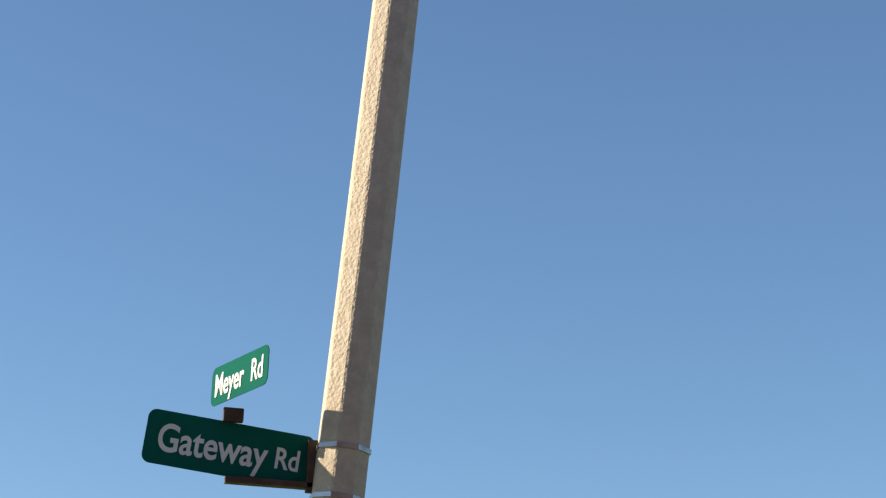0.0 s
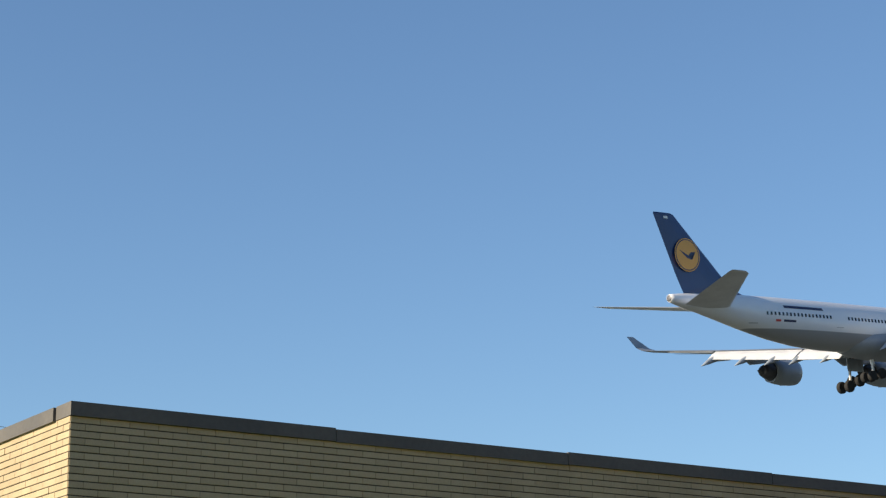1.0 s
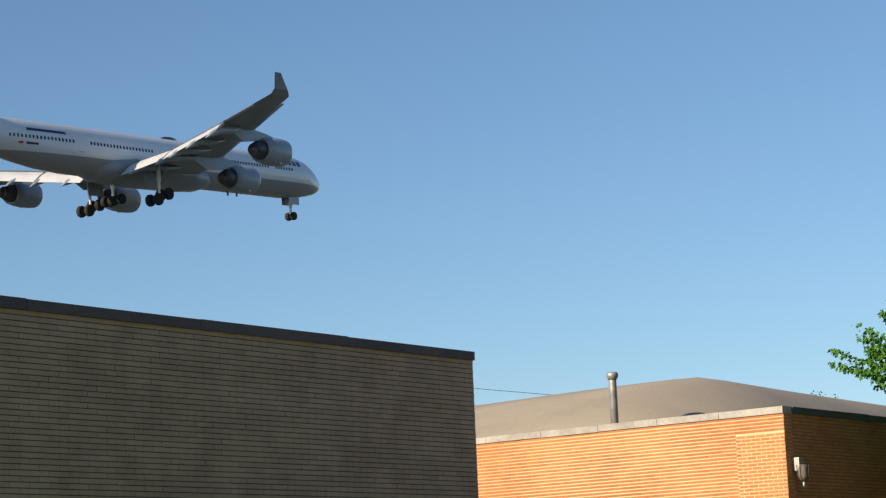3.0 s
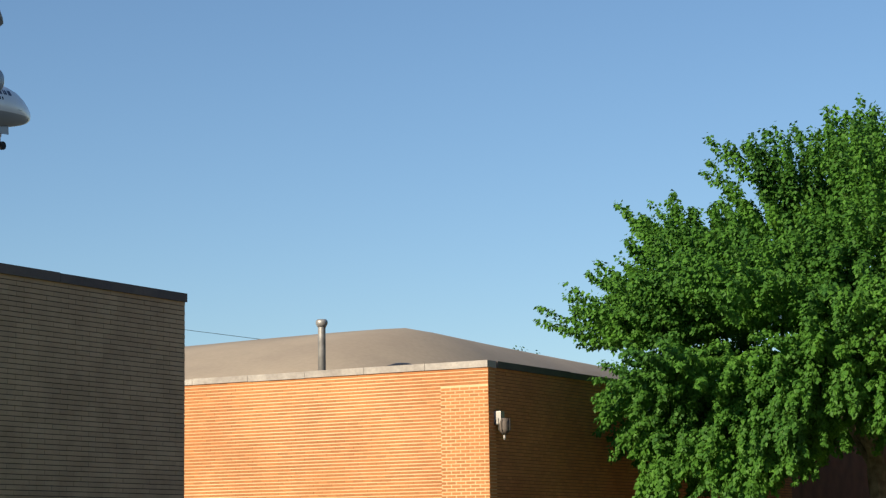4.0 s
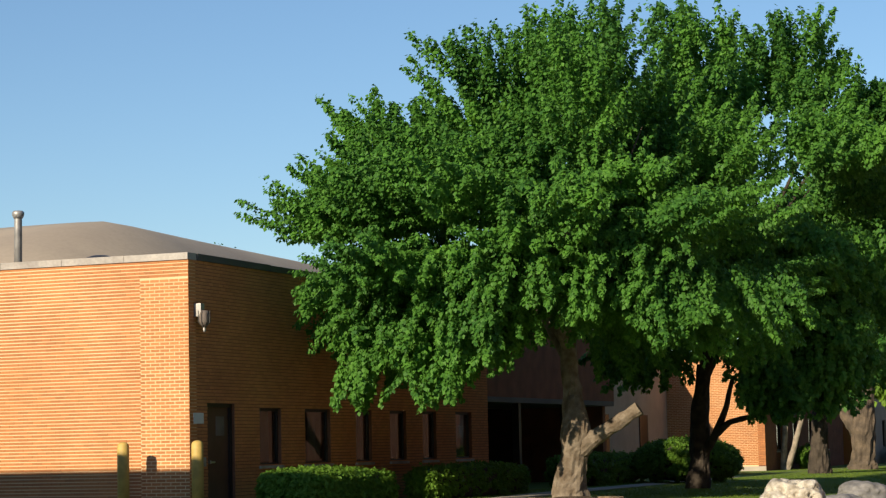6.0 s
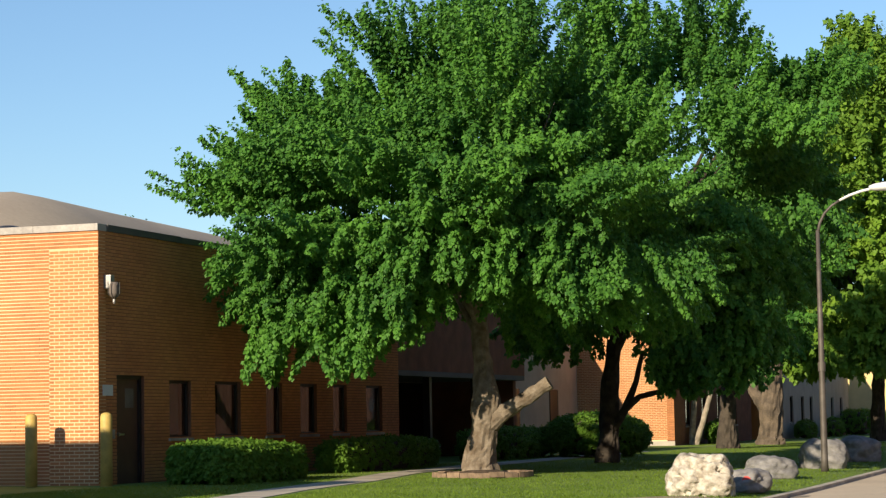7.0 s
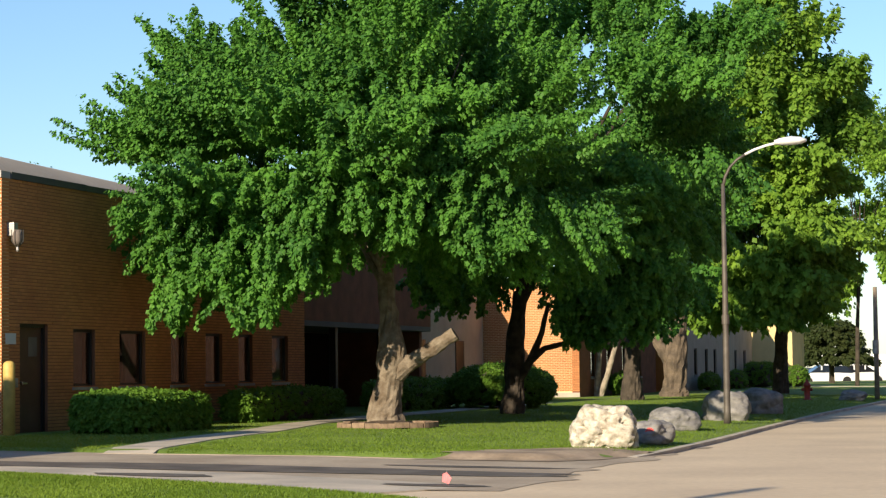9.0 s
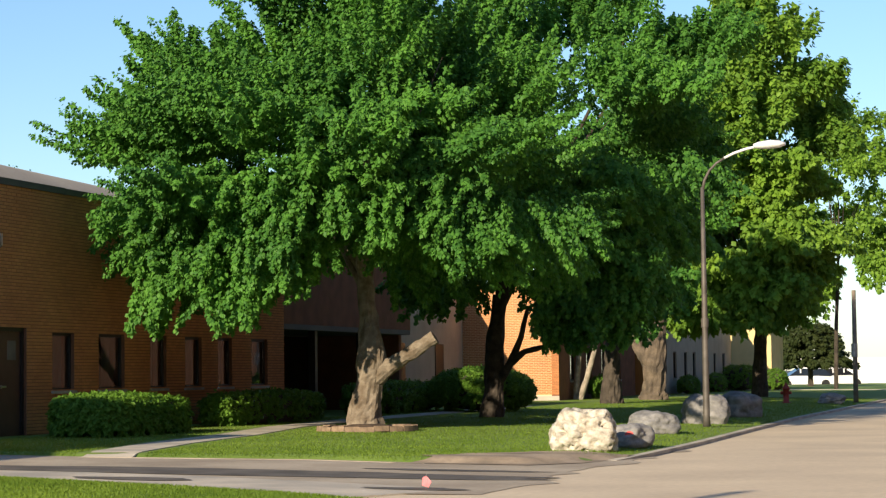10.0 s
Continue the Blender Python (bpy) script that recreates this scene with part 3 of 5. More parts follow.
for k in range(8):
    a = 2 * math.pi * k / 8
    tube(bm, [(0.24 + 0.15 * math.cos(a), 0.15 * math.sin(a), 0.1), (0.24 + 0.15 * math.cos(a), 0.15 * math.sin(a), -0.18), (0.24 + 0.03 * math.cos(a), 0.03 * math.sin(a), -0.31)], [0.008] * 3, 5)
part("wire_cage", bm, M["lampmetal"], wl)
bm = bmesh.new()
lathe(bm, [(0.03, -0.3), (0.035, -0.38), (0.02, -0.42)], 10, Matrix.Translation((0.24, 0, 0)))
part("finial", bm, M["galv"], wl)

# rear block round the entrance court, and the far wings
mid = tagged(empty("rear_block"), "low shaded rear block round the entrance court", "building")
# court wall browned to paint in its deep shade
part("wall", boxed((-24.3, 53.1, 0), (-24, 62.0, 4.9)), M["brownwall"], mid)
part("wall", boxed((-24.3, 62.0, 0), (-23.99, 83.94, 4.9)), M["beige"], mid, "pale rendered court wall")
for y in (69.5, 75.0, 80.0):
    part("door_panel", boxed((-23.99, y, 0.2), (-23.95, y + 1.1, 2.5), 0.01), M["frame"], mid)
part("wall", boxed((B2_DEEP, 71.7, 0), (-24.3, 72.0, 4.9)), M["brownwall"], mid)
# unseen canopy, fascia, end wall and posts added to keep the court dark
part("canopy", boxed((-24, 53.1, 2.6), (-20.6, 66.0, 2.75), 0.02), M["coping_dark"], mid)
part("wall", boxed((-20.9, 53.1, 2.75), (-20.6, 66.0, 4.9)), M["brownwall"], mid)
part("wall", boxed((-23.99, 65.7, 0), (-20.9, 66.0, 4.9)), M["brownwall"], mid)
for y in (57.6, 61.8):
    part("canopy_post", boxed((-21.0, y, 0), (-20.8, y + 0.2, 2.6)), M["frame"], mid)
# dark sheet stands in for the black shade inside the court
part("entrance_screen", boxed((-23.98, 53.3, 0.2), (-23.9, 65.6, 2.58)), M["darkglass"], mid)
part("roof", boxed((B2_DEEP, 53.1, 4.6), (-24.3, 71.7, 4.75)), M["roof"], mid)

b3 = tagged(empty("orange_brick_wing"), "further orange brick wing catching the sun", "building")
YB3 = 84.0
holes = [(y, y + 1.0, 1.0, 2.4) for y in (86.0, 89.0, 92.0, 95.0)]
# plain brown paints the shade on this side; the sunlit end is orange brick
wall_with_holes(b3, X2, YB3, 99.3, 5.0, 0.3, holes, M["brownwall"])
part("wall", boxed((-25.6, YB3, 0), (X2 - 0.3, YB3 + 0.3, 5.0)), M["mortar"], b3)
part("wall", boxed((-42, YB3 - 0.05, 0), (-25.6, YB3 + 0.3, 5.0)), M["beige"], b3, "pale rendered wall")
part("plinth", boxed((-25.6, YB3 - 0.06, 0), (X2 + 0.02, YB3 - 0.012, 0.42), 0.01), M["pave"], b3)
part("roof", boxed((-42, YB3 + 0.3, 4.7), (X2 - 0.3, 120, 4.85)), M["roof"], b3)
for i, h in enumerate(holes):
    window_unit(b3, X2, *h, i)
# sheet painted near-black for the wing's unlit rooms
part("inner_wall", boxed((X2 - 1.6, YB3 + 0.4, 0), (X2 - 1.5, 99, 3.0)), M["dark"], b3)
b4 = tagged(empty("beige_wing"), "far beige wing with small dark windows", "building")
part("wall", boxed((-25, 101.6, 0), (-19.42, 101.9, 5.0)), M["brick"], b4, "sunlit orange end wall")
holes = [(y, y + 0.9, 1.0, 2.3) for y in (104, 107, 109.5, 113, 116, 119)]
wall_with_holes(b4, -19.1, 101.6, 122.0, 4.6, 0.3, holes, M["beige"])
for i, h in enumerate(holes):
    window_unit(b4, -19.1, *h, i)
# room darkness painted as a near-black sheet here as well
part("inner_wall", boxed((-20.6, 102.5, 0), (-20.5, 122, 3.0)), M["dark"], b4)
b5 = tagged(empty("pale_yellow_wing"), "far pale yellow brick wing with sunlit end", "building")
part("wall", boxed((-34, 123.0, 0), (-16.95, 123.35, 4.8)), M["yellowwall"], b5)
part("wall", boxed((-17.25, 123.35, 0), (-16.95, 128, 4.8)), M["yellowwall"], b5)
part("roof", boxed((-34, 123.35, 4.5), (-17.25, 128, 4.65)), M["roof"], b5)

# across the street, out of view: tall wall added to block sky light
tagged(part("wall_east", boxed((15.0, -60.0, 0), (15.3, 200.0, 14.0)), M["brownwall"]), "unseen tall brown wall added across the street to block sky light", "wall", kind="structure")


# ---- sign pole ----
def letters(text, size, mat, m, parent):
    cu = bpy.data.curves.new("lettering", "FONT")
    cu.body, cu.size, cu.align_x, cu.align_y, cu.extrude = text, size, "CENTER", "CENTER", 0.001
    cu.offset = size * 0.018
    tmp = new("lettering", cu)
    bpy.context.view_layer.update()
    me = bpy.data.meshes.new_from_object(tmp.evaluated_get(bpy.context.evaluated_depsgraph_get()))
    bpy.data.objects.remove(tmp)
    me.materials.clear()
    me.materials.append(mat)
    ob = new("lettering", me)
    ob.parent = parent
    ob.matrix_local = m
    return ob


POLE = pose(-8.74, 2.035, 0, -3.84, 0, 0)
pole = tagged(empty("concrete_lamp_pole", POLE), "octagonal exposed-aggregate concrete pole with steel bands", "pole")
bm = bmesh.new()
loops = [[((0.126 - 0.0036 * z) * math.cos(math.pi * (k + 0.5) / 4), (0.126 - 0.0036 * z) * math.sin(math.pi * (k + 0.5) / 4), z) for k in range(8)] for z in (0, 2, 4, 6, 8)]
rings(bm, loops)
bmesh.ops.bevel(bm, geom=[e for e in bm.edges if abs((e.verts[0].co - e.verts[1].co).normalized().z) > 0.9], offset=0.006, segments=1, affect="EDGES")
part("shaft", bm, M["concrete"], pole)
for z in (3.47, 3.26):
    bm = bmesh.new()
    r = 0.1165
    rings(bm, [[(r * k * math.cos(math.pi * (i + 0.5) / 4), r * k * math.sin(math.pi * (i + 0.5) / 4), z + dz) for i in range(8)] for k, dz in ((0.98, -0.012), (1.03, -0.01), (1.03, 0.01), (0.98, 0.012))])
    part("steel_band", bm, M["band"], pole)


def blade(parent, length, height, m, text, size, offsets):
    """A rounded street-name plate with a pale edge and raised lettering on the face."""
    top = empty("name_plate")
    top.parent = parent
    top.matrix_local = m
    bm = bmesh.new()
    r = 0.035
    pts = []
    for cx, cz, a0 in ((length / 2 - r, height / 2 - r, 0), (-length / 2 + r, height / 2 - r, 90), (-length / 2 + r, -height / 2 + r, 180), (length / 2 - r, -height / 2 + r, 270)):
        pts += [(cx + r * math.cos(radians(a0 + k * 15)), cz + r * math.sin(radians(a0 + k * 15))) for k in range(7)]
    rings(bm, [[(x, y, z) for x, z in pts] for y in (-0.0015, 0.0015)])
    part("plate", bm, M["sign"], top)
    for word, dx, s in zip(text, offsets, size):
        letters(word, s, M["white"], pose(dx, -0.003, -0.005, 90, 0, 0) @ Matrix.Diagonal((0.78, 1, 1, 1)), top)
    return top


signs = tagged(empty("street_name_sign"), "two green street-name plates on a pole bracket", "street sign")
blade(signs, 0.70, 0.228, pose(-8.80, 1.80, 3.443, 0, 5.8, 90), ("Gateway", "Rd"), (0.165, 0.125), (-0.07, 0.245))
blade(signs, 0.52, 0.165, pose(-8.58, 1.80, 3.70, 0, 0, 19), ("Meyer", "Rd"), (0.135, 0.13), (-0.09, 0.165))
part("bracket", boxed((-8.82, 1.79, 3.30), (-8.77, 2.16, 3.327), 0.004), M["rust"], signs)
part("bracket", boxed((-8.81, 1.765, 3.557), (-8.77, 1.85, 3.615), 0.008), M["rust"], signs)
part("bracket", boxed((-8.81, 2.125, 3.285), (-8.77, 2.165, 3.505), 0.004), M["rust"], signs)


# ---- airliner ----
# full size, in the place it has in the middle of its flight over the roofs
plane = tagged(empty("airliner", pose(-184.9, 214.5, 59.8, 4.238, 0.801, 5.003)), "white four-engined airliner with blue fin, flying with wheels down", "airliner")
FUS = [(0, 0.05, -0.9), (0.15, 0.38, -0.88), (0.5, 0.72, -0.82), (1, 1.06, -0.72), (2, 1.55, -0.52), (3.2, 2.0, -0.30), (4.6, 2.4, -0.12), (6.5, 2.7, -0.02), (8.5, 2.82, 0), (20, 2.82, 0), (34, 2.82, 0), (46, 2.82, 0), (50, 2.80, 0.02), (54, 2.66, 0.16), (58, 2.38, 0.43), (62, 1.95, 0.80), (65.5, 1.50, 1.15), (68.5, 1.10, 1.42), (71, 0.76, 1.6), (72.4, 0.52, 1.69), (72.85, 0.42, 1.71)]


def body_at(s):
    return float(np.interp(s, [f[0] for f in FUS], [f[1] for f in FUS])), float(np.interp(s, [f[0] for f in FUS], [f[2] for f in FUS]))


bm = bmesh.new()
rings(bm, [[(r * math.cos(2 * math.pi * k / 64), -s, z + r * math.sin(2 * math.pi * k / 64)) for k in range(64)] for s, r, z in FUS])
part("fuselage", bm, M["paint"], plane, smooth=True)
bm = bmesh.new()
rings(bm, [[(w * math.cos(2 * math.pi * k / 32), -s, zc + h * math.sin(2 * math.pi * k / 32)) for k in range(32)] for s, w, h, zc in
           ((24.0, 1.2, 0.6, -2.0), (26.5, 2.7, 1.4, -1.85), (30, 3.25, 1.75, -1.7), (40, 3.3, 1.85, -1.7), (43.5, 2.9, 1.6, -1.7), (47, 1.2, 0.6, -2.0))])
part("belly_fairing", bm, M["wing"], plane, "grey belly fairing", smooth=True)
bm = bmesh.new()
lathe(bm, [(0.33, -0.02), (0.36, 0.02), (0.25, 0.06)], 20, pose(0, -72.86, 1.71, 90, 0, 0))
part("exhaust_ring", bm, M["core"], plane)
bm = bmesh.new()
lathe(bm, [(0.9, 0), (0.7, 0.28), (0.35, 0.42), (0.05, 0.45)], 16, pose(0, -30.5, 2.76) @ Matrix.Diagonal((0.55, 1.9, 1, 1)))
part("antenna_dome", bm, M["core"], plane, smooth=True)


def foil(bm, sections, thick=0.12):
    """Skin aerofoil sections (span x, leading edge y, chord, z, lean) into a wing."""
    shape = [(1, 0), (0.75, 0.28), (0.45, 0.47), (0.2, 0.45), (0.06, 0.28), (0, 0), (0.06, -0.2), (0.2, -0.3), (0.45, -0.32), (0.75, -0.18)]
    rings(bm, [[(x + nx * t * c * q, y - c * u, z + nz * t * c * q) for u, q in shape] for x, y, c, z, t, nx, nz in sections])


WING = [(2.0, -27.4, 13.6, -1.45, 0.13, 0, 1), (9.9, -32.8, 9.2, -0.65, 0.12, 0, 1), (20.0, -39.6, 6.2, 0.55, 0.11, 0, 1), (30.0, -46.2, 3.2, 1.95, 0.10, -0.1, 1)]
LET = [(30.0, -46.2, 3.2, 1.95, 0.10, -0.1, 1), (30.7, -47.3, 2.4, 2.4, 0.09, -0.6, 0.8), (31.45, -49.4, 1.1, 3.95, 0.08, -0.97, 0.25)]


def mirrored(sections, s):
    return [(x * s, y, c, z, t, nx * s, nz) for x, y, c, z, t, nx, nz in sections]


def wing_at(x):
    xs = [w[0] for w in WING]
    return [float(np.interp(x, xs, [w[k] for w in WING])) for k in (1, 2, 3)]


for s in (1, -1):
    wing = empty("wing")
    wing.parent = plane
    bm = bmesh.new()
    foil(bm, mirrored(WING, s))
    part("wing_skin", bm, M["wing"], wing, "grey wing skin")
    bm = bmesh.new()
    foil(bm, mirrored(LET, s))
    part("winglet", bm, M["wing"], wing)
    for x0, x1, c, drop in ((3.1, 9.7, 3.0, 30), (10.0, 20.6, 2.5, 30), (20.9, 26.5, 0.6, 6)):
        bm = bmesh.new()
        loops = []
        for x in (x0, x1):
            y, ch, z = wing_at(x)
            k = c * (ch / wing_at(x0)[1]) ** 0.5
            back = -(y - ch) - 0.35
            loops.append([(x * s, -back - k * u * math.cos(radians(drop)) + k * q * math.sin(radians(drop)) * 0.2, z - 0.12 - k * u * math.sin(radians(drop)) + k * q) for u, q in ((1, 0), (0.5, 0.1), (0.12, 0.09), (0, 0), (0.12, -0.05), (0.5, -0.04))])
        rings(bm, loops)
        part("flap" if drop > 10 else "aileron", bm, M["flap"], wing, "lowered pale flap" if drop > 10 else "")
    for x in (5.2, 9.6, 12.6, 16.2, 20.3):
        y, ch, z = wing_at(x)
        bm = bmesh.new()
        p = [(x * s, y - ch * 0.45, z - 0.45), (x * s, y - ch * 0.7, z - 0.75), (x * s, y - ch - 0.4, z - 0.95), (x * s, y - ch - 1.8, z - 1.5), (x * s, y - ch - 3.0, z - 2.05)]
        tube(bm, p, [0.12, 0.36, 0.42, 0.3, 0.03], 10)
        part("flap_track_fairing", bm, M["nacelle"], wing, smooth=True)
    bm = bmesh.new()
    foil(bm, [(x * s, y + 0.22, c, z - 0.2, 0.12, 0, 1) for x, y, c, z in ((3.4, wing_at(3.4)[0], 1.4, wing_at(3.4)[2]), (28.4, wing_at(28.4)[0], 0.5, wing_at(28.4)[2]))])
    part("slat", bm, M["lip"], wing)
    for x, s0, zc in ((9.4, 26.75, -3.15), (19.4, 33.65, -1.75)):
        eng = empty("engine")
        eng.parent = plane
        m = pose(x * s, -s0, zc, 90, 0, 0)
        bm = bmesh.new()
        lathe(bm, [(1.22, 0.25), (1.28, 0.05), (1.42, 0.0), (1.52, 0.15), (1.62, 0.8), (1.64, 2.0), (1.56, 3.2), (1.38, 4.25), (1.3, 4.3), (1.2, 4.2)], 40, m)
        part("nacelle", bm, M["nacelle"], eng, smooth=True)
        bm = bmesh.new()
        lathe(bm, [(1.225, 0.22), (1.285, 0.045), (1.42, -0.02), (1.535, 0.13), (1.56, 0.3)], 40, m)
        part("inlet_lip", bm, M["lip"], eng, "bare metal inlet lip", smooth=True)
        bm = bmesh.new()
        lathe(bm, [(1.22, 0.9), (1.2, 1.0), (0.02, 1.02)], 32, m)
        part("fan", bm, M["core"], eng)
        bm = bmesh.new()
        lathe(bm, [(1.12, 3.6), (1.1, 4.4), (0.88, 5.2), (0.66, 5.7), (0.6, 5.68), (0.42, 5.9), (0.05, 6.5)], 32, m)
        part("exhaust_core", bm, M["core"], eng, "dark exhaust core", smooth=True)
        y, ch, z = wing_at(x)
        bm = bmesh.new()
        top = [(y + 0.2 - 0.0, z - 0.1), (y - ch * 0.45, z - 0.5)]
        rings(bm, [[(x * s + w * q, yy, zz) for q, yy, zz in ((-1, a, b), (1, a, b), (1, c2, d), (-1, c2, d))] for w, a, b, c2, d in
                   ((0.05, -s0 - 1.2, zc + 1.55, -s0 - 1.2, zc + 1.5), (0.24, -s0 - 3.0, zc + 1.9, -s0 - 3.0, zc + 1.3), (0.26, y - 0.3, z + 0.05, y - 0.3, zc + 0.9), (0.22, y - ch * 0.35, z - 0.2, y - ch * 0.32, zc + 0.7), (0.06, y - ch * 0.62, z - 0.35, y - ch * 0.6, z - 0.5))])
        part("pylon", bm, M["nacelle"], eng)
        part("strake", boxed((x * s + 0.9 * s, -s0 - 1.9, zc - 1.52), (x * s + 0.94 * s, -s0 - 1.4, zc - 1.2)), M["nacelle"], eng)

bm = bmesh.new()
foil(bm, [(0, -60.2, 10.4, 2.3, 0.05, 1, 0), (0, -62.4, 8.6, 3.1, 0.08, 1, 0), (0, -64.6, 7.1, 4.6, 0.09, 1, 0), (0, -71.3, 3.0, 11.05, 0.09, 1, 0), (0, -71.7, 2.5, 11.2, 0.05, 1, 0)])
fin = part("fin", bm, M["fin"], plane, "deep blue fin")
FZ, FY = 6.65, -69.95
for s in (1, -1):
    for r, mat, off in ((1.86, "amber", 0.335), (1.75, "navy", 0.345), (1.64, "amber", 0.355)):
        bm = bmesh.new()
        bmesh.ops.create_circle(bm, cap_ends=True, segments=40, radius=r, matrix=pose(s * off, FY, FZ, 0, 90, 0))
        part("disc", bm, M[mat], fin)
    bm = bmesh.new()
    rows = [(-1.0, 0.32), (-0.45, 0.28), (-0.1, -0.05), (0.95, 0.42), (0.1, -0.28), (-0.55, -0.42), (-0.2, -0.12), (-0.5, 0.02)]
    bm.faces.new([bm.verts.new((s * 0.365, FY - a * 1.2, FZ + b * 1.2)) for a, b in rows])
    bmesh.ops.triangulate(bm, faces=bm.faces)
    part("emblem", bm, M["navy"], fin)
    bm = bmesh.new()
    box(bm, (s * 0.13, -72.9, 10.55), (s * 0.16, -72.3, 10.8))
    part("tail_mark", bm, M["white"], fin)
    bm = bmesh.new()
    foil(bm, [(1.0 * s, -64.9, 6.6, 0.95, 0.09, 0, 1), (10.6 * s, -71.3, 2.9, 2.55, 0.08, 0, 1), (11.1 * s, -72.2, 2.0, 2.65, 0.05, 0, 1)])
    part("tailplane", bm, M["flap"], plane)
    # cabin windows, doors and the bars that stand for painted lettering
    pane = bmesh.new()
    box(pane, (-0.03, -0.13, -0.19), (0.03, 0.13, 0.19), 0.02)
    me = mesh_of(pane, "cabin_window")
    me.materials.append(M["darkglass"])
    stops = [*np.arange(9.3, 13.2, 0.56), *np.arange(14.4, 22.0, 0.56), *np.arange(37.0, 47.8, 0.56), *np.arange(50.6, 60.4, 0.56)]
    for y in stops:
        r, zc = body_at(y)
        z = 0.52
        ob = new("cabin_window", me)
        ob.parent = plane
        ob.matrix_local = pose(s * (math.sqrt(r * r - (z - zc) ** 2)), -y, z, 0, -s * math.degrees(math.asin((z - zc) / r)), 0)

    def decal(name, y0, y1, z0, z1, mat, lift=0.012):
        bm = bmesh.new()
        loops = []
        for y in spread(y0, y1, 0.7):
            r, zc = body_at(y)
            row = []
            for z in spread(z0, z1, 0.2):
                row.append((s * (math.sqrt(max(0.01, r * r - (z - zc) ** 2)) + lift), -y, z))
            loops.append(row)
        rings(bm, loops, cap=False, close=False)
        return part(name, bm, M[mat], plane)

    # painted name near the nose, as plain bars
    y = 7.0
    for w in (0.75, 0.75, 0.5, 0.5, 0.75, 0.75, 0.75, 0.7, 0.75):
        decal("name_bar", y, y + w, 1.05, 2.0 if w < 0.74 else 1.72, "navy")
        y += w + 0.32
    decal("name_bar", 51.5, 57.6, 1.22, 1.55, "navy")
    decal("registration_bar", 56.0, 57.8, -0.35, -0.1, "navy")
    decal("flag_bar", 58.2, 58.9, -0.35, -0.1, "redpaint")
    for y in (4.6, 33.5, 48.6, 61.2):
        decal("door_sill", y, y + 1.15, -0.62, -0.55, "wing")
    decal("cockpit_window", 2.35, 3.5, 0.62, 1.2, "darkglass", 0.01)
    decal("cockpit_window", 1.75, 2.25, 0.42, 0.86, "darkglass", 0.01)


def wheel(bm, x, y, z, r, w):
    lathe(bm, [(r * 0.5, -w / 2), (r * 0.92, -w / 2), (r, -w * 0.3), (r, w * 0.3), (r * 0.92, w / 2), (r * 0.5, w / 2)], 20, pose(x, y, z, 0, 90, 0))


def gear(x, y, z, axles, r, spread_x, top_z, tilt):
    g = empty("landing_gear")
    g.parent = plane
    bm = bmesh.new()
    tube(bm, [(x, y, z), (x, y, z + (top_z - z) * 0.5)], [0.16, 0.17], 12)
    tube(bm, [(x, y, z + (top_z - z) * 0.45), (x, y, top_z)], [0.26, 0.28], 12)
    part("strut", bm, M["strut"], g)
    bm = bmesh.new()
    tube(bm, [(x, y, z + (top_z - z) * 0.5), (x, y + 1.5, top_z)], [0.1, 0.1], 8)
    tube(bm, [(x, y, z + (top_z - z) * 0.6), (x - math.copysign(1.2, x) * (abs(x) > 1), y - 0.6, top_z)], [0.1, 0.1], 8)
    part("side_brace", bm, M["lampmetal"], g)
    if len(axles) > 1:
        bm = bmesh.new()
        tube(bm, [(x, y + axles[0], z + math.tan(radians(tilt)) * axles[0]), (x, y + axles[-1], z + math.tan(radians(tilt)) * axles[-1])], [0.16, 0.16], 10)
        part("bogie_beam", bm, M["lampmetal"], g)
    for a in axles:
        for q in (-1, 1):
            zz = z + math.tan(radians(tilt)) * a
            bm = bmesh.new()
            wheel(bm, x + q * spread_x, y + a, zz, r, 0.5)
            w = part("tyre", bm, M["tyre"], g, smooth=False)
            bm = bmesh.new()
            lathe(bm, [(r * 0.5, -0.2), (r * 0.45, 0.14), (0.1, 0.2)], 14, pose(x + q * spread_x, y + a, zz, 0, 90 * q, 0))
            part("hub", bm, M["strut"], w)


gear(-5.35, -39.2, -5.45, (-0.95, 0.95), 0.72, 0.62, -1.4, 22)
gear(5.35, -39.2, -5.45, (-0.95, 0.95), 0.72, 0.62, -1.4, 22)
gear(0.0, -41.2, -5.3, (-0.85, 0.85), 0.62, 0.55, -2.4, 12)
gear(0.0, -6.35, -5.1, (0.0,), 0.55, 0.4, -2.5, 0)
for s in (1, -1):
    part("gear_door", boxed((s * 0.55, -7.4, -3.6), (s * 0.6, -5.2, -2.5), 0.02), M["paint"], plane)
    part("gear_door", boxed((s * 4.3, -40.6, -4.1), (s * 4.38, -37.9, -2.6), 0.02), M["wing"], plane)
for y in (17.5, 19.3):
    part("blade_antenna", boxed((-0.04, -y - 0.3, -3.25 + (0.45 if y > 50 else 0)), (0.04, -y, -2.6 + (0.9 if y > 50 else 0))), M["core"], plane)


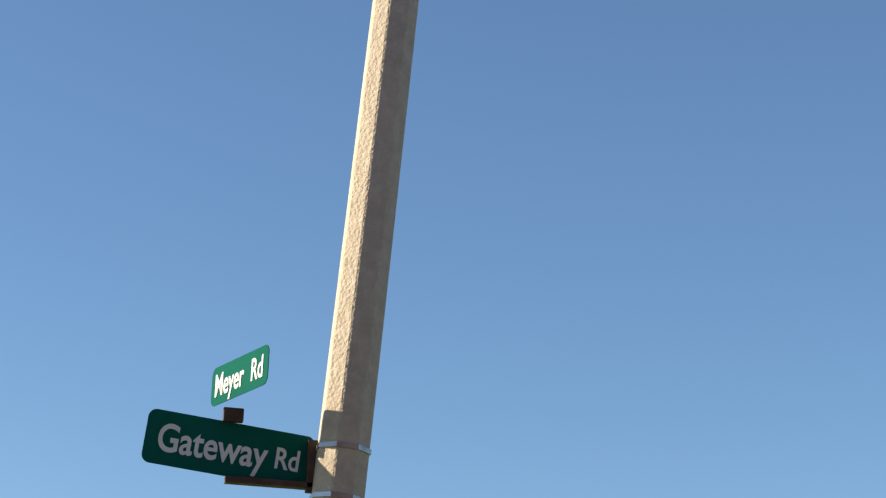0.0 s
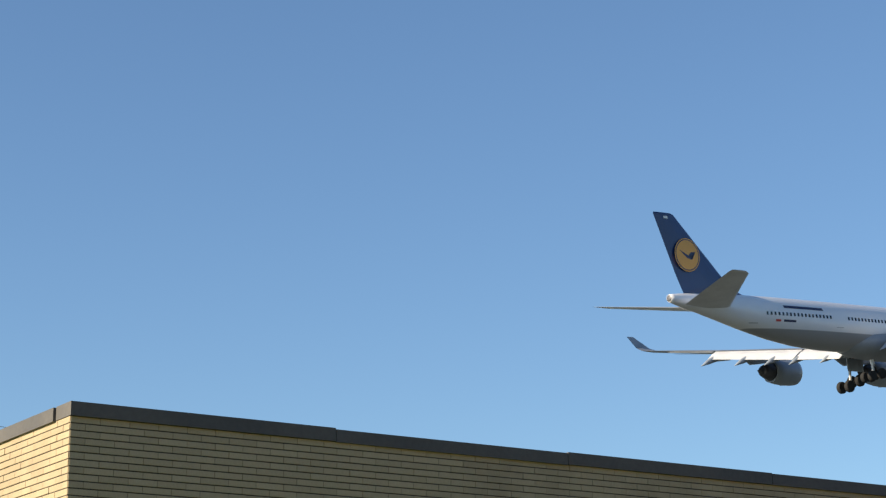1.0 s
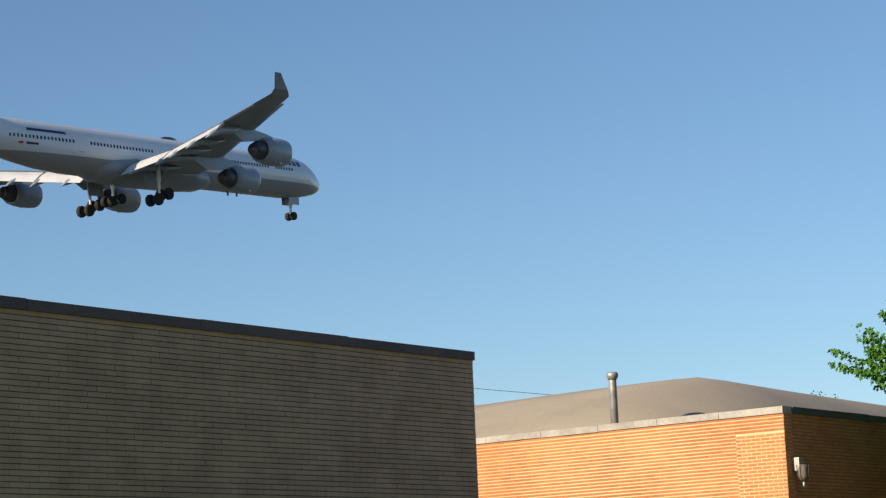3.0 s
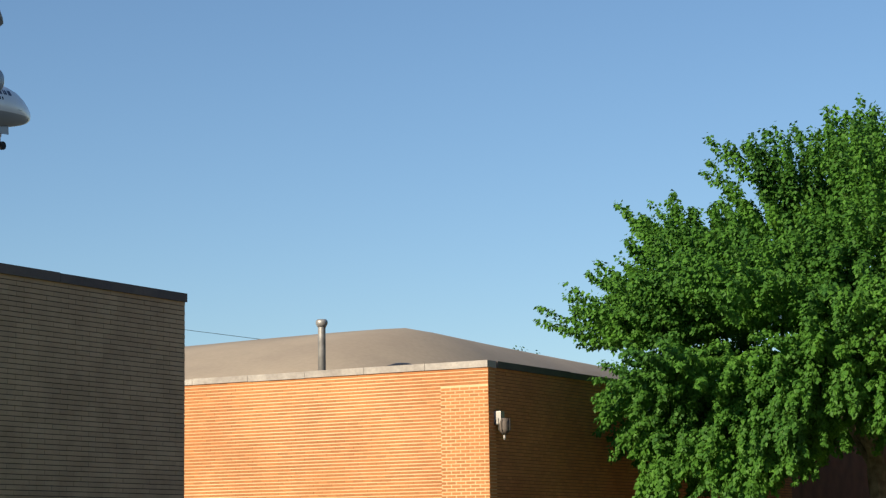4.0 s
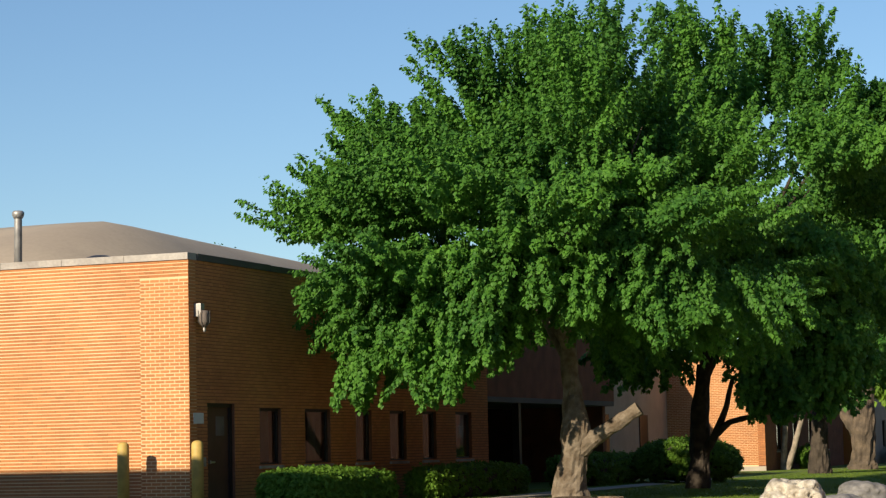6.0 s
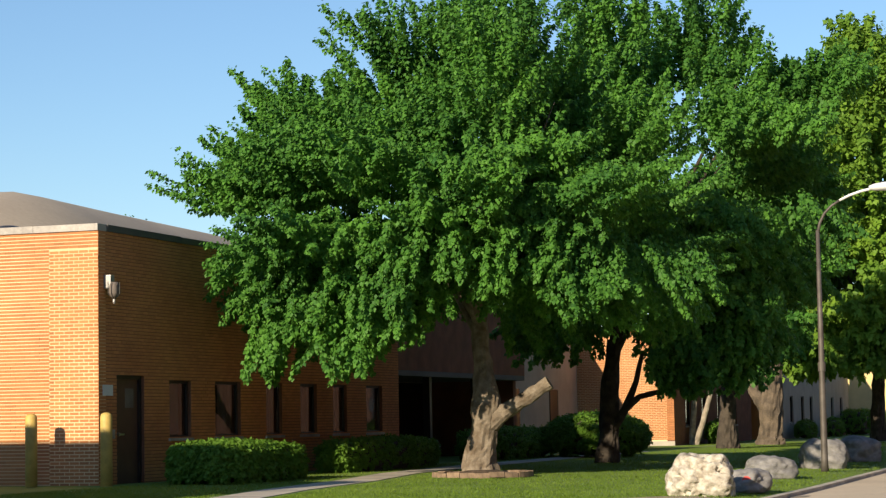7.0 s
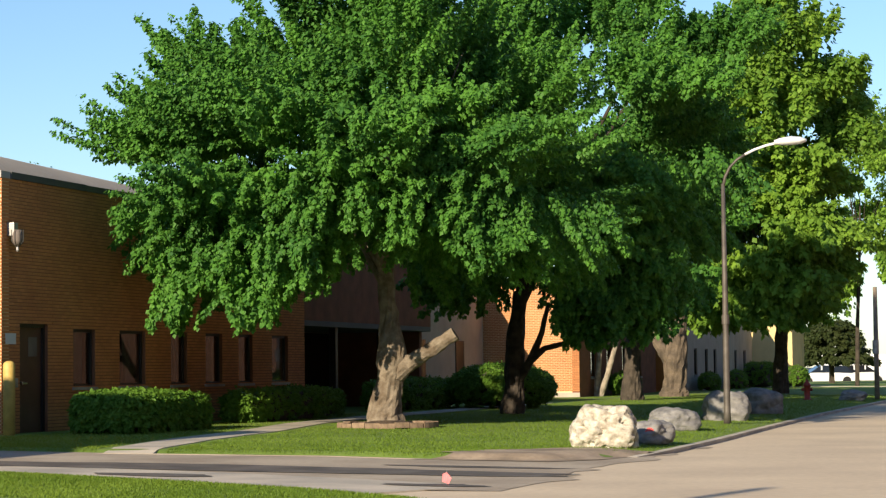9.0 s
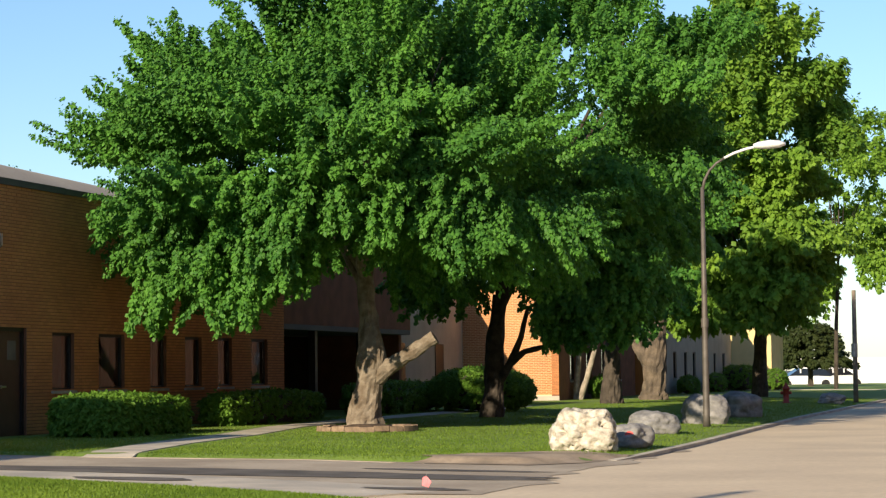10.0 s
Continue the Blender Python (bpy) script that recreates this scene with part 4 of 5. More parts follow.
# ---- plants ----
def leaf_cloud(name, sprays, leaf, mat, parent, seed, per=70):
    """Many small bent leaves hanging round shoots, each given as (base, tip, girth)."""
    rng = np.random.default_rng(seed)
    n = len(sprays) * per
    base = np.repeat(np.array([s[0] for s in sprays]), per, 0)
    tip = np.repeat(np.array([s[1] for s in sprays]), per, 0)
    girth = np.repeat(np.array([s[2] for s in sprays]), per)[:, None]
    u = rng.random((n, 1)) ** 0.85
    d = rng.normal(0, 1, (n, 3))
    d /= np.linalg.norm(d, axis=1)[:, None]
    along = (tip - base) / (np.linalg.norm(tip - base, axis=1)[:, None] + 1e-9)
    c = base + (tip - base) * u + d * girth * (1.05 - 0.6 * u) * rng.random((n, 1)) ** 0.5
    size = leaf * rng.uniform(0.65, 1.25, (n, 1))
    # the blade hangs down and outwards, its face turned away from the shoot
    a = d * 0.45 + along * 0.3 + rng.normal(0, 0.3, (n, 3)) + [0, 0, -0.8]
    a /= np.linalg.norm(a, axis=1)[:, None]
    face = d * 0.9 + along * 0.5 + rng.normal(0, 0.38, (n, 3)) + [0, 0, 0.45]
    b = np.cross(a, face)
    b /= np.linalg.norm(b, axis=1)[:, None] + 1e-9
    nrm = np.cross(b, a)
    v = np.stack([c, c + a * size * 0.42 + b * size * 0.42 - nrm * size * 0.1, c + a * size, c + a * size * 0.42 - b * size * 0.42 - nrm * size * 0.1], 1).reshape(-1, 3)
    me = bpy.data.meshes.new(name)
    me.vertices.add(4 * n)
    me.vertices.foreach_set("co", v.ravel())
    f = np.arange(4 * n).reshape(-1, 4)
    tri = np.concatenate([f[:, [0, 1, 2]], f[:, [0, 2, 3]]], 1).reshape(-1)
    me.loops.add(len(tri))
    me.loops.foreach_set("vertex_index", tri)
    me.polygons.add(2 * n)
    me.polygons.foreach_set("loop_start", np.arange(2 * n) * 3)
    me.update(calc_edges=True)
    me.materials.append(mat)
    ob = new(name, me)
    ob.parent = parent
    return ob


def crown_sprays(centre, radii, count, seed, low=-1.0, reach=1.1, lumps=0.22, girth=0.42, taper=0.0, clear=None, skirt=(), gaps=0.0, each=24):
    """Shoots in layered clumps over a lumpy crown: they rise at the top, fan out at the sides and hang at the skirt."""
    rng = np.random.default_rng(seed)
    out = []
    centre, radii = np.array(centre), np.array(radii)
    k = radii.mean() / 5.0
    while len(out) < count:
        d = rng.normal(0, 1, 3)
        d /= np.linalg.norm(d)
        if d[2] < low:
            continue
        bulge = noise.noise((d[0] * 4.4, d[1] * 4.4 + seed, d[2] * 6.0))
        lump = 1 + lumps * noise.noise((d[0] * 2.3 + seed, d[1] * 2.3, d[2] * 2.3)) * 1.6 + 0.2 * bulge
        lump = min(lump, 1.1)
        if bulge < gaps - 0.12:
            continue
        depth = 1 - 0.5 * rng.random() ** 1.7
        slim = 1 - taper * max(0.0, d[2])
        p = centre + d * radii * (slim, slim, 1) * lump * depth
        if p[2] < 3.1 or clear and clear[0] < p[0] < clear[1] and p[2] < clear[2] and p[1] < centre[1] + 1.2:
            continue
        h = d[2]
        axis = d * 0.8 + np.array([0, 0, 0.7 if h > 0.25 else (0.3 if h > -0.3 else -0.5)]) + rng.normal(0, 0.18, 3)
        axis /= np.linalg.norm(axis)
        # a clump is a flat fan of shoots on one bough, longest in its middle
        root = p - axis * reach * 0.8
        for i in range(rng.integers(max(1, each // 2), each + each // 2)):
            off = np.clip(rng.normal(0, 1, 3), -1.5, 1.5) * (0.8, 0.8, 0.3) * k
            way = axis + off * (0.5, 0.5, 0.35) / k + rng.normal(0, 0.14, 3)
            way /= np.linalg.norm(way)
            length = reach * rng.uniform(0.6, 1.15) * (1.15 - 0.3 * min(1.5, np.linalg.norm(off) / k))
            tip = p + off * 0.8 + way * length * 0.45
            q = tip - way * length * 0.75 + (root - p) * 0.2
            if min(q[2], tip[2]) < 2.75:
                continue
            out.append((q, tip, girth * rng.uniform(0.75, 1.2)))
    for x0, x1, z, n in skirt:
        for i in range(n):
            x = rng.uniform(x0, x1)
            k = max(0.0, 1 - ((x - centre[0]) / radii[0]) ** 2) ** 0.5
            p = np.array((x, centre[1] - radii[1] * k * rng.uniform(0.4, 0.95), z + 1.0 + 2.2 * rng.random()))
            if noise.noise((x * 1.1, p[2] * 0.9, seed)) < -0.12:
                continue
            out.append((p + (0.0, 0.5, 0.25), p + (rng.uniform(-0.5, 0.5), -0.35, rng.uniform(-0.35, 0.3)), girth * rng.uniform(0.8, 1.1)))
    # low twigs hanging from the skirt, as (x0, x1, lowest, how many)
    for x0, x1, z, n in skirt:
        for i in range(n):
            x = rng.uniform(x0, x1)
            k = max(0.0, 1 - ((x - centre[0]) / radii[0]) ** 2) ** 0.5
            p = np.array((x, centre[1] - radii[1] * k * rng.uniform(0.55, 0.95), z + 0.1 + 0.7 * max(0.0, 0.5 - 1.6 * noise.noise((x * 1.7, seed, 0.5))) + 1.2 * rng.random() ** 1.2))
            out.append((p + (rng.uniform(-0.4, 0.4), 0.4, 0.75), p - (rng.uniform(-0.3, 0.3), 0.1, 0.15), girth * rng.uniform(0.6, 0.9)))
    return out


def limbs(parent, bark, trunk_top, crown, radii, count, seed, thick):
    """Boughs from the fork to points inside the crown."""
    rng = random.Random(seed)
    for i in range(count):
        bm = bmesh.new()
        a = 2 * math.pi * (i + rng.random() * 0.6) / count
        k = rng.uniform(0.3, 0.55)
        end = Vector(crown) + Vector((math.cos(a) * radii[0] * k, math.sin(a) * radii[1] * k, radii[2] * rng.uniform(-0.35, 0.6)))
        start = Vector(trunk_top) + Vector((0, 0, rng.uniform(-0.4, 0.3)))
        mid = start.lerp(end, 0.45) + Vector((rng.uniform(-0.4, 0.4), rng.uniform(-0.4, 0.4), 0.5))
        r = thick * rng.uniform(0.6, 1.0)
        tube(bm, [start, start.lerp(mid, 0.5), mid, end], [r, r * 0.8, r * 0.55, r * 0.12], 8)
        part("limb", bm, bark, parent)


def trunk_mesh(points, radii, seed, sides=30, gnarl=0.14):
    bm = bmesh.new()
    pts, fine, rad = [Vector(p) for p in points], [], []
    for i in range(len(pts) - 1):
        for k in range(6):
            fine.append(pts[i].lerp(pts[i + 1], k / 6))
            rad.append(radii[i] + (radii[i + 1] - radii[i]) * k / 6)
    fine.append(pts[-1])
    rad.append(radii[-1])
    tube(bm, fine, rad, sides)
    bm.verts.index_update()
    for v in bm.verts:
        ridge = noise.noise((v.co.x * 7, v.co.y * 7, v.co.z * 1.6 + seed)) + 0.5 * noise.noise((v.co.x * 18, v.co.y * 18, v.co.z * 5 + seed)) + 0.4 * noise.noise((v.co.x * 38, v.co.y * 38, v.co.z * 4 + seed))
        d = v.co - fine[min(v.index // sides, len(fine) - 1)]
        v.co += d * ridge * gnarl * 1.6
    return bm


def tree(label, base, trunk, trunk_radii, crown, radii, sprays, seed, mat, bark, leaf=0.13, boughs=9, low=-0.75, per=70, reach=1.1, extra=(), lumps=0.22, girth=0.42, taper=0.0, clear=None, skirt=(), each=24):
    t = tagged(empty("tree"), label, "tree", "trees along the street")
    part("trunk", trunk_mesh(trunk, trunk_radii, seed), bark, t, smooth=False)
    limbs(t, bark, trunk[-1], crown, radii, boughs, seed, trunk_radii[-1] * 0.8)
    for pts, rs in extra:
        part("limb", trunk_mesh(pts, rs, seed + 3, 12), bark, t)
    leaf_cloud("crown", crown_sprays(crown, radii, sprays, seed, low, reach, lumps, girth, taper, clear, skirt, 0.1, each), leaf, mat, t, seed, per)
    return t


# big maple on the lawn, with its lopped limb
tree("big leafy maple with furrowed trunk and lopped limb", (-14.5, 43.2), [(-14.52, 43.2, 0.1), (-14.5, 43.2, 0.5), (-14.4, 43.2, 1.15), (-14.33, 43.2, 1.62), (-14.45, 43.4, 2.4), (-14.6, 43.6, 3.4)],
     [0.42, 0.33, 0.28, 0.31, 0.2, 0.17], (-15.1, 43.8, 6.1), (4.85, 5.2, 3.9), 2900, 11, M["leaf"], M["bark"], leaf=0.10, per=125, reach=1.5, girth=0.17, lumps=0.16, taper=0.27, low=-0.93, clear=(-15.5, -12.2, 3.1),
     skirt=((-18.6, -15.4, 2.2, 130), (-15.4, -14.4, 2.8, 60), (-14.4, -12.3, 3.2, 80), (-12.3, -11.0, 3.0, 40)),
     extra=[([(-14.28, 43.15, 1.25), (-13.95, 43.2, 1.52), (-13.45, 43.25, 1.82), (-12.98, 43.3, 2.12)], [0.2, 0.17, 0.15, 0.14])])
tree("leafy maple with dark forked trunk in shade", (-14.95, 55.0), [(-14.95, 55.0, 0.1), (-14.9, 55.0, 0.95), (-14.85, 55.0, 2.1), (-14.7, 55.1, 3.4)], [0.32, 0.25, 0.23, 0.18],
     (-13.15, 55.3, 7.7), (4.5, 5.0, 4.85), 1900, 23, M["leaf"], M["darkbark"], leaf=0.125, per=105, reach=1.6, girth=0.2, taper=0.15, low=-0.9, skirt=((-17.0, -15.4, 2.6, 40), (-15.4, -12.8, 2.9, 60), (-12.8, -10.0, 1.9, 150)),
     extra=[([(-14.8, 55.0, 1.05), (-14.4, 54.9, 1.6), (-14.0, 54.8, 1.9), (-13.1, 54.8, 2.1)], [0.14, 0.11, 0.08, 0.04]), ([(-14.4, 54.9, 1.6), (-14.1, 54.9, 2.3), (-13.9, 54.9, 3.1)], [0.1, 0.08, 0.05])])
# dark bark colour also holds the tree shade on this trunk
tree("tall leafy maple with dark trunk", (-16.3, 76.4), [(-16.3, 76.4, 0.1), (-16.3, 76.4, 1.3), (-16.1, 76.3, 3.8)], [0.4, 0.29, 0.23],
     (-15.2, 75.0, 7.2), (3.1, 3.6, 3.7), 800, 37, M["leaf"], M["darkbark"], leaf=0.18, per=70, reach=1.8, girth=0.3, taper=0.2, low=-0.6, skirt=((-17.6, -12.8, 2.5, 70),))
# the trunk's dappled shade is put into its bark colour
tree("leafy shade tree with dappled shade painted on its forked trunk", (-16.35, 84.8), [(-16.35, 84.8, 0.1), (-16.35, 84.8, 0.6), (-16.3, 84.8, 1.7), (-16.1, 84.8, 4.2)], [0.62, 0.46, 0.44, 0.26],
     (-18.3, 88.0, 8.2), (2.7, 3.0, 4.2), 700, 41, M["deep"], M["midbark"], leaf=0.26, per=42, reach=1.5, girth=0.5,
     extra=[([(-16.4, 84.8, 1.5), (-16.8, 84.8, 2.1), (-17.3, 84.9, 2.9), (-17.6, 85.2, 4.6)], [0.34, 0.28, 0.24, 0.18])])
tree("yellow-green young tree beside the street", (-13.6, 95), [(-13.65, 95, 0.1), (-13.6, 95, 1.8), (-13.4, 94.5, 4.2)], [0.36, 0.28, 0.22],
     (-13.9, 92, 9.4), (3.8, 4.2, 8.0), 2300, 53, M["lime"], M["darkbark"], leaf=0.25, per=60, reach=1.7, girth=0.34, low=-0.95, skirt=((-16.6, -11.0, 2.8, 100),))
tree("tall open tree at the street's far end", (-13.9, 128), [(-13.9, 128, 0), (-13.8, 128, 4), (-13.6, 128, 8)], [0.13, 0.11, 0.08],
     (-13.2, 128, 9.9), (3.5, 4.0, 7.2), 520, 67, M["lime"], M["darkbark"], leaf=0.24, per=44, lumps=0.4, boughs=16, each=12)
tree("sparse treetop behind the domed roof", (-46.2, 88), [(-46.2, 88, -0.06), (-46.2, 88, 4), (-46.1, 88, 8.6)], [0.22, 0.16, 0.1],
     (-46.0, 87, 10.2), (1.1, 1.0, 0.6), 46, 71, M["deep"], M["wood"], leaf=0.11, per=9, boughs=22, reach=0.7, girth=0.22, each=2)

# two leaning pale stems
clump = tagged(empty("pale_stem_tree"), "pale bare double stem of a young tree", "tree")
part("stem", trunk_mesh([(-20.3, 83.0, 0.1), (-20.25, 83, 1.2), (-20.0, 83, 3.4)], [0.15, 0.12, 0.1], 3, 10), M["palebark"], clump)
part("stem", trunk_mesh([(-20.2, 82.9, 0.1), (-19.8, 82.9, 1.2), (-19.4, 82.9, 2.6)], [0.13, 0.11, 0.09], 5, 10), M["palebark"], clump)
clump.matrix_world = pose(0.5, 3.0, 0)

# conifer
con = tagged(empty("conifer"), "dark low conifer by the car park", "tree")
part("trunk", trunk_mesh([(-17.4, 145, 0), (-17.4, 145, 2), (-17.4, 145, 4.2)], [0.2, 0.16, 0.05], 9, 10), M["darkbark"], con)
rs = random.Random(4)
sp = []
for i in range(420):
    z = 1.7 + 2.7 * rs.random()
    r = 2.5 * (1 - (z - 1.6) / 3.1) ** 0.6 * rs.uniform(0.4, 1.0)
    a = rs.random() * 6.283
    p = np.array((-17.4 + r * math.cos(a), 145 + r * math.sin(a), z))
    sp.append((p, p + np.array((math.cos(a) * 0.8, math.sin(a) * 0.8, -0.15)), 0.25))
leaf_cloud("crown", sp, 0.24, M["needle"], con, 8, 40)


def hedge(label, lo, hi, seed, count, round_top=0.0):
    """A clipped hedge: a dense bed of leaves over a rounded block."""
    h = tagged(empty("hedge"), label, "hedge", "clipped hedges")
    c, r = (np.array(lo) + hi) / 2, (np.array(hi) - lo) / 2
    rng = np.random.default_rng(seed)
    e = 2.2 if round_top else 5.0
    sp = []
    while len(sp) < count:
        d = rng.normal(0, 1, 3)
        if d[2] < -0.7:
            continue
        k = (np.abs(d) ** e).sum() ** (-1 / e)
        p = c + d * k * r * (1 + 0.05 * noise.noise((d[0] * 3 + seed, d[1] * 3, d[2] * 3))) * (1 - 0.12 * rng.random() ** 2)
        sp.append((p - d * 0.05, p + d * k * 0.06, 0.10))
    leaf_cloud("foliage", sp, 0.075, M["hedge"], h, seed, 26)
    bm = bmesh.new()
    bmesh.ops.create_icosphere(bm, subdivisions=3, radius=1)
    for v in bm.verts:
        q = np.array(v.co)
        v.co = Vector(c + q * (np.abs(q) ** e).sum() ** (-1 / e) * r * 0.9)
    part("twig_core", bm, M["darkbark"], h)
    return h


hedge("clipped boxy green hedge under the windows", (-18.72, 36.9, 0.2), (-17.35, 39.8, 0.99), 1, 1700)
hedge("small clipped green hedge end", (-18.4, 39.7, 0.2), (-17.45, 40.9, 0.93), 2, 420)
hedge("low clipped hedge in deep shade", (-18.9, 44.5, 0.2), (-18.1, 51.0, 0.95), 3, 1000)
hedge("low clipped hedge in shade before the court", (-20.2, 57.5, 0.2), (-18.6, 63.5, 1.1), 4, 1000)
hedge("large rounded clipped bush", (-18.7, 60.6, 0.2), (-15.6, 63.2, 1.5), 5, 1900, 1.0)
hedge("far clipped hedge before the beige wing", (-18.9, 117, 0.2), (-17.4, 121.0, 1.6), 6, 420)
hedge("far dark rounded bush", (-16.9, 118.2, 0.2), (-15.6, 120.5, 1.4), 7, 300, 1.0)
hedge("leafy shrub against the orange wing", (-19.7, 87.0, 0.2), (-18.7, 90.5, 1.2), 8, 360, 1.0)
hedge("far low shrub by beige wing", (-18.8, 102.5, 0.2), (-18.0, 106, 1.1), 9, 300, 1.0)
hedge("far dark shrub by beige wing", (-18.7, 110, 0.2), (-17.8, 113, 1.2), 10, 240, 1.0)


# ---- boulders ----
def boulder(label, x, y, z, size, turn, mat, seed, pits=0.0):
    bm = bmesh.new()
    bmesh.ops.create_icosphere(bm, subdivisions=5, radius=1)
    for v in bm.verts:
        q = v.co.copy()
        k = (abs(q.x) ** 3.2 + abs(q.y) ** 3.2 + abs(q.z) ** 3.2) ** (-1 / 3.2)
        n = 0.22 * noise.noise(q * 1.3 + Vector((seed, 0, 0))) + 0.09 * noise.noise(q * 3.3 + Vector((0, seed, 0))) + 0.03 * noise.noise(q * 9 + Vector((0, 0, seed)))
        if pits:
            n -= pits * (max(0.0, noise.noise(q * 4.2 + Vector((seed, seed, 0))) - 0.22) + 0.7 * max(0.0, noise.noise(q * 8.5 + Vector((0, seed, seed))) - 0.25))
        v.co = q * k * (1 + n)
        v.co.z = max(v.co.z, -0.75)
    ob = part("boulder", bm, mat)
    ob.matrix_world = pose(x, y, z + size[2] * 0.7, 0, 0, turn) @ Matrix.Diagonal((*size, 1))
    for p in ob.data.polygons:
        p.use_smooth = True
    return tagged(ob, label, "boulder", "boulders along the kerb")


boulder("big pale pitted limestone boulder on the lawn", -7.72, 34.0, 0.1, (0.51, 0.46, 0.40), 8, M["boulder"], 1.7, 0.85)
small = boulder("small grey boulder with red paint mark", -7.33, 35.7, 0.1, (0.34, 0.36, 0.22), -20, M["granite"], 5.2)
boulder("low wedge-shaped grey boulder", -8.28, 42.5, 0.1, (0.46, 0.5, 0.27), 25, M["granite"], 8.8)
boulder("large grey speckled boulder", -8.48, 50.2, 0.1, (0.54, 0.5, 0.40), 10, M["granite"], 12.1)
boulder("large rounded grey boulder in shade", -8.75, 57.0, 0.1, (0.55, 0.5, 0.40), 50, M["granite"], 15.4)
boulder("far low grey boulder by the street", -8.7, 78.6, 0.1, (0.45, 0.4, 0.22), 5, M["granite"], 19.0)
bm = bmesh.new()
bmesh.ops.create_circle(bm, cap_ends=True, segments=14, radius=0.075, matrix=pose(-7.26, 35.32, 0.30, 78, 0, 5))
tagged(part("paint_mark", bm, M["redpaint"], None), "red sprayed survey mark on boulder", "paint mark")

# ring of edging blocks round the maple
ring = tagged(empty("tree_ring", pose(-14.3, 42.75, 0) @ Matrix.Diagonal((0.78, 0.78, 1, 1))), "low ring of tan edging blocks round the maple", "edging")
bm = bmesh.new()
n = 20
a0, a1 = -math.pi / n * 0.94, math.pi / n * 0.94
rings(bm, [[(r * math.cos(a), r * math.sin(a), z) for r, z in ((1.12, 0.0), (1.36, 0.0), (1.345, 0.11), (1.135, 0.11))] for a in (a0, 0, a1)])
me = mesh_of(bm, "edging_block")
me.materials.append(M["edging"])
for k in range(n):
    ob = new("edging_block", me)
    ob.parent = ring
    ob.matrix_local = pose(0, 0, 0.19 + 0.012 * math.sin(k * 2.3), 0, 0, 360 / n * k + 1.2 * math.sin(k))
bm = bmesh.new()
bmesh.ops.create_cone(bm, cap_ends=True, segments=32, radius1=1.13, radius2=0.4, depth=0.12, matrix=Matrix.Translation((0, 0, 0.27)))
part("mulch_bed", bm, M["mulch"], ring)

# ---- street furniture ----
lamp = tagged(empty("street_lamp", pose(-8.0, 47.4, 0.1)), "grey street lamp with curved arm and white head", "street lamp")
bm = bmesh.new()
tube(bm, [(0, 0, 0), (0, 0, 0.3), (0, 0, 3), (0, 0, 5.3)], [0.09, 0.075, 0.062, 0.042], 14)
part("post", bm, M["lampmetal"], lamp, smooth=True)
bm = bmesh.new()
tube(bm, [(0, 0, 5.2), (0.05, 0, 5.45), (0.16, 0, 5.66), (0.32, 0, 5.82), (0.52, 0, 5.94)], [0.036, 0.033, 0.03, 0.028, 0.028], 10)
part("arm_bend", bm, M["lampmetal"], lamp, smooth=True)
bm = bmesh.new()
tube(bm, [(0.5, 0, 5.93), (0.72, 0, 6.03), (0.98, 0, 6.11), (1.3, 0, 6.17)], [0.03, 0.03, 0.03, 0.03], 10)
part("arm", bm, M["lampwhite"], lamp, "white upper arm", smooth=True)
bm = bmesh.new()
rings(bm, [[(x, w * math.cos(a), 6.17 + z + h * math.sin(a)) for a in (2 * math.pi * k / 16 for k in range(16))] for x, w, h, z in ((1.15, 0.05, 0.05, 0), (1.28, 0.12, 0.08, 0.01), (1.5, 0.17, 0.10, 0.02), (1.72, 0.16, 0.08, 0.02), (1.85, 0.08, 0.03, 0.02))])
part("head", bm, M["lampwhite"], lamp, "white cobra-head housing", smooth=True)
bm = bmesh.new()
tube(bm, [(0, 0, 2.2), (0, 0, 2.4)], [0.085, 0.085], 14)
part("clamp", bm, M["lampmetal"], lamp)

hyd = tagged(empty("fire_hydrant", pose(-10.38, 78.9, 0.12)), "dark red fire hydrant on the lawn", "hydrant")
bm = bmesh.new()
lathe(bm, [(0.17, 0), (0.17, 0.05), (0.11, 0.07), (0.11, 0.5), (0.14, 0.52), (0.14, 0.56), (0.11, 0.62), (0.05, 0.7), (0.04, 0.76)], 16)
part("barrel", bm, M["hydrant"], hyd, smooth=True)
for a in (0, 180, 90):
    bm = bmesh.new()
    lathe(bm, [(0.06, 0.08), (0.06, 0.18), (0.045, 0.2)], 10, pose(0, 0, 0.4, 0, 0, a) @ pose(0, 0, 0, 0, 90, 0))
    part("nozzle", bm, M["hydrant"], hyd)

up = tagged(empty("utility_pole", pose(-8.2, 82.1, 0.1)), "weathered wooden utility pole by the street", "pole")
bm = bmesh.new()
tube(bm, [(0, 0, 0), (0, 0, 2), (0, 0, 4.2)], [0.095, 0.09, 0.08], 12)
part("post", bm, M["wood"], up, smooth=True)
bm = bmesh.new()
tube(bm, [(0, -0.16, 1.7), (0, -0.16, 2.2)], [0.12, 0.12], 12)
part("meter", bm, M["galv"], up)


def bollard(x, y, z, h):
    b = tagged(empty("bollard", pose(x, y, z)), "faded yellow steel bollard before the brick wall", "bollard", "bollards at the wall")
    bm = bmesh.new()
    lathe(bm, [(0.115, 0), (0.115, h - 0.08), (0.10, h - 0.03), (0.05, h), (0.005, h + 0.005)], 18)
    part("post", bm, M["yellow"], b, smooth=True)


bollard(-19.62, 36.4, 0.02, 1.6)
bollard(-21.05, 36.1, 0.02, 1.6)

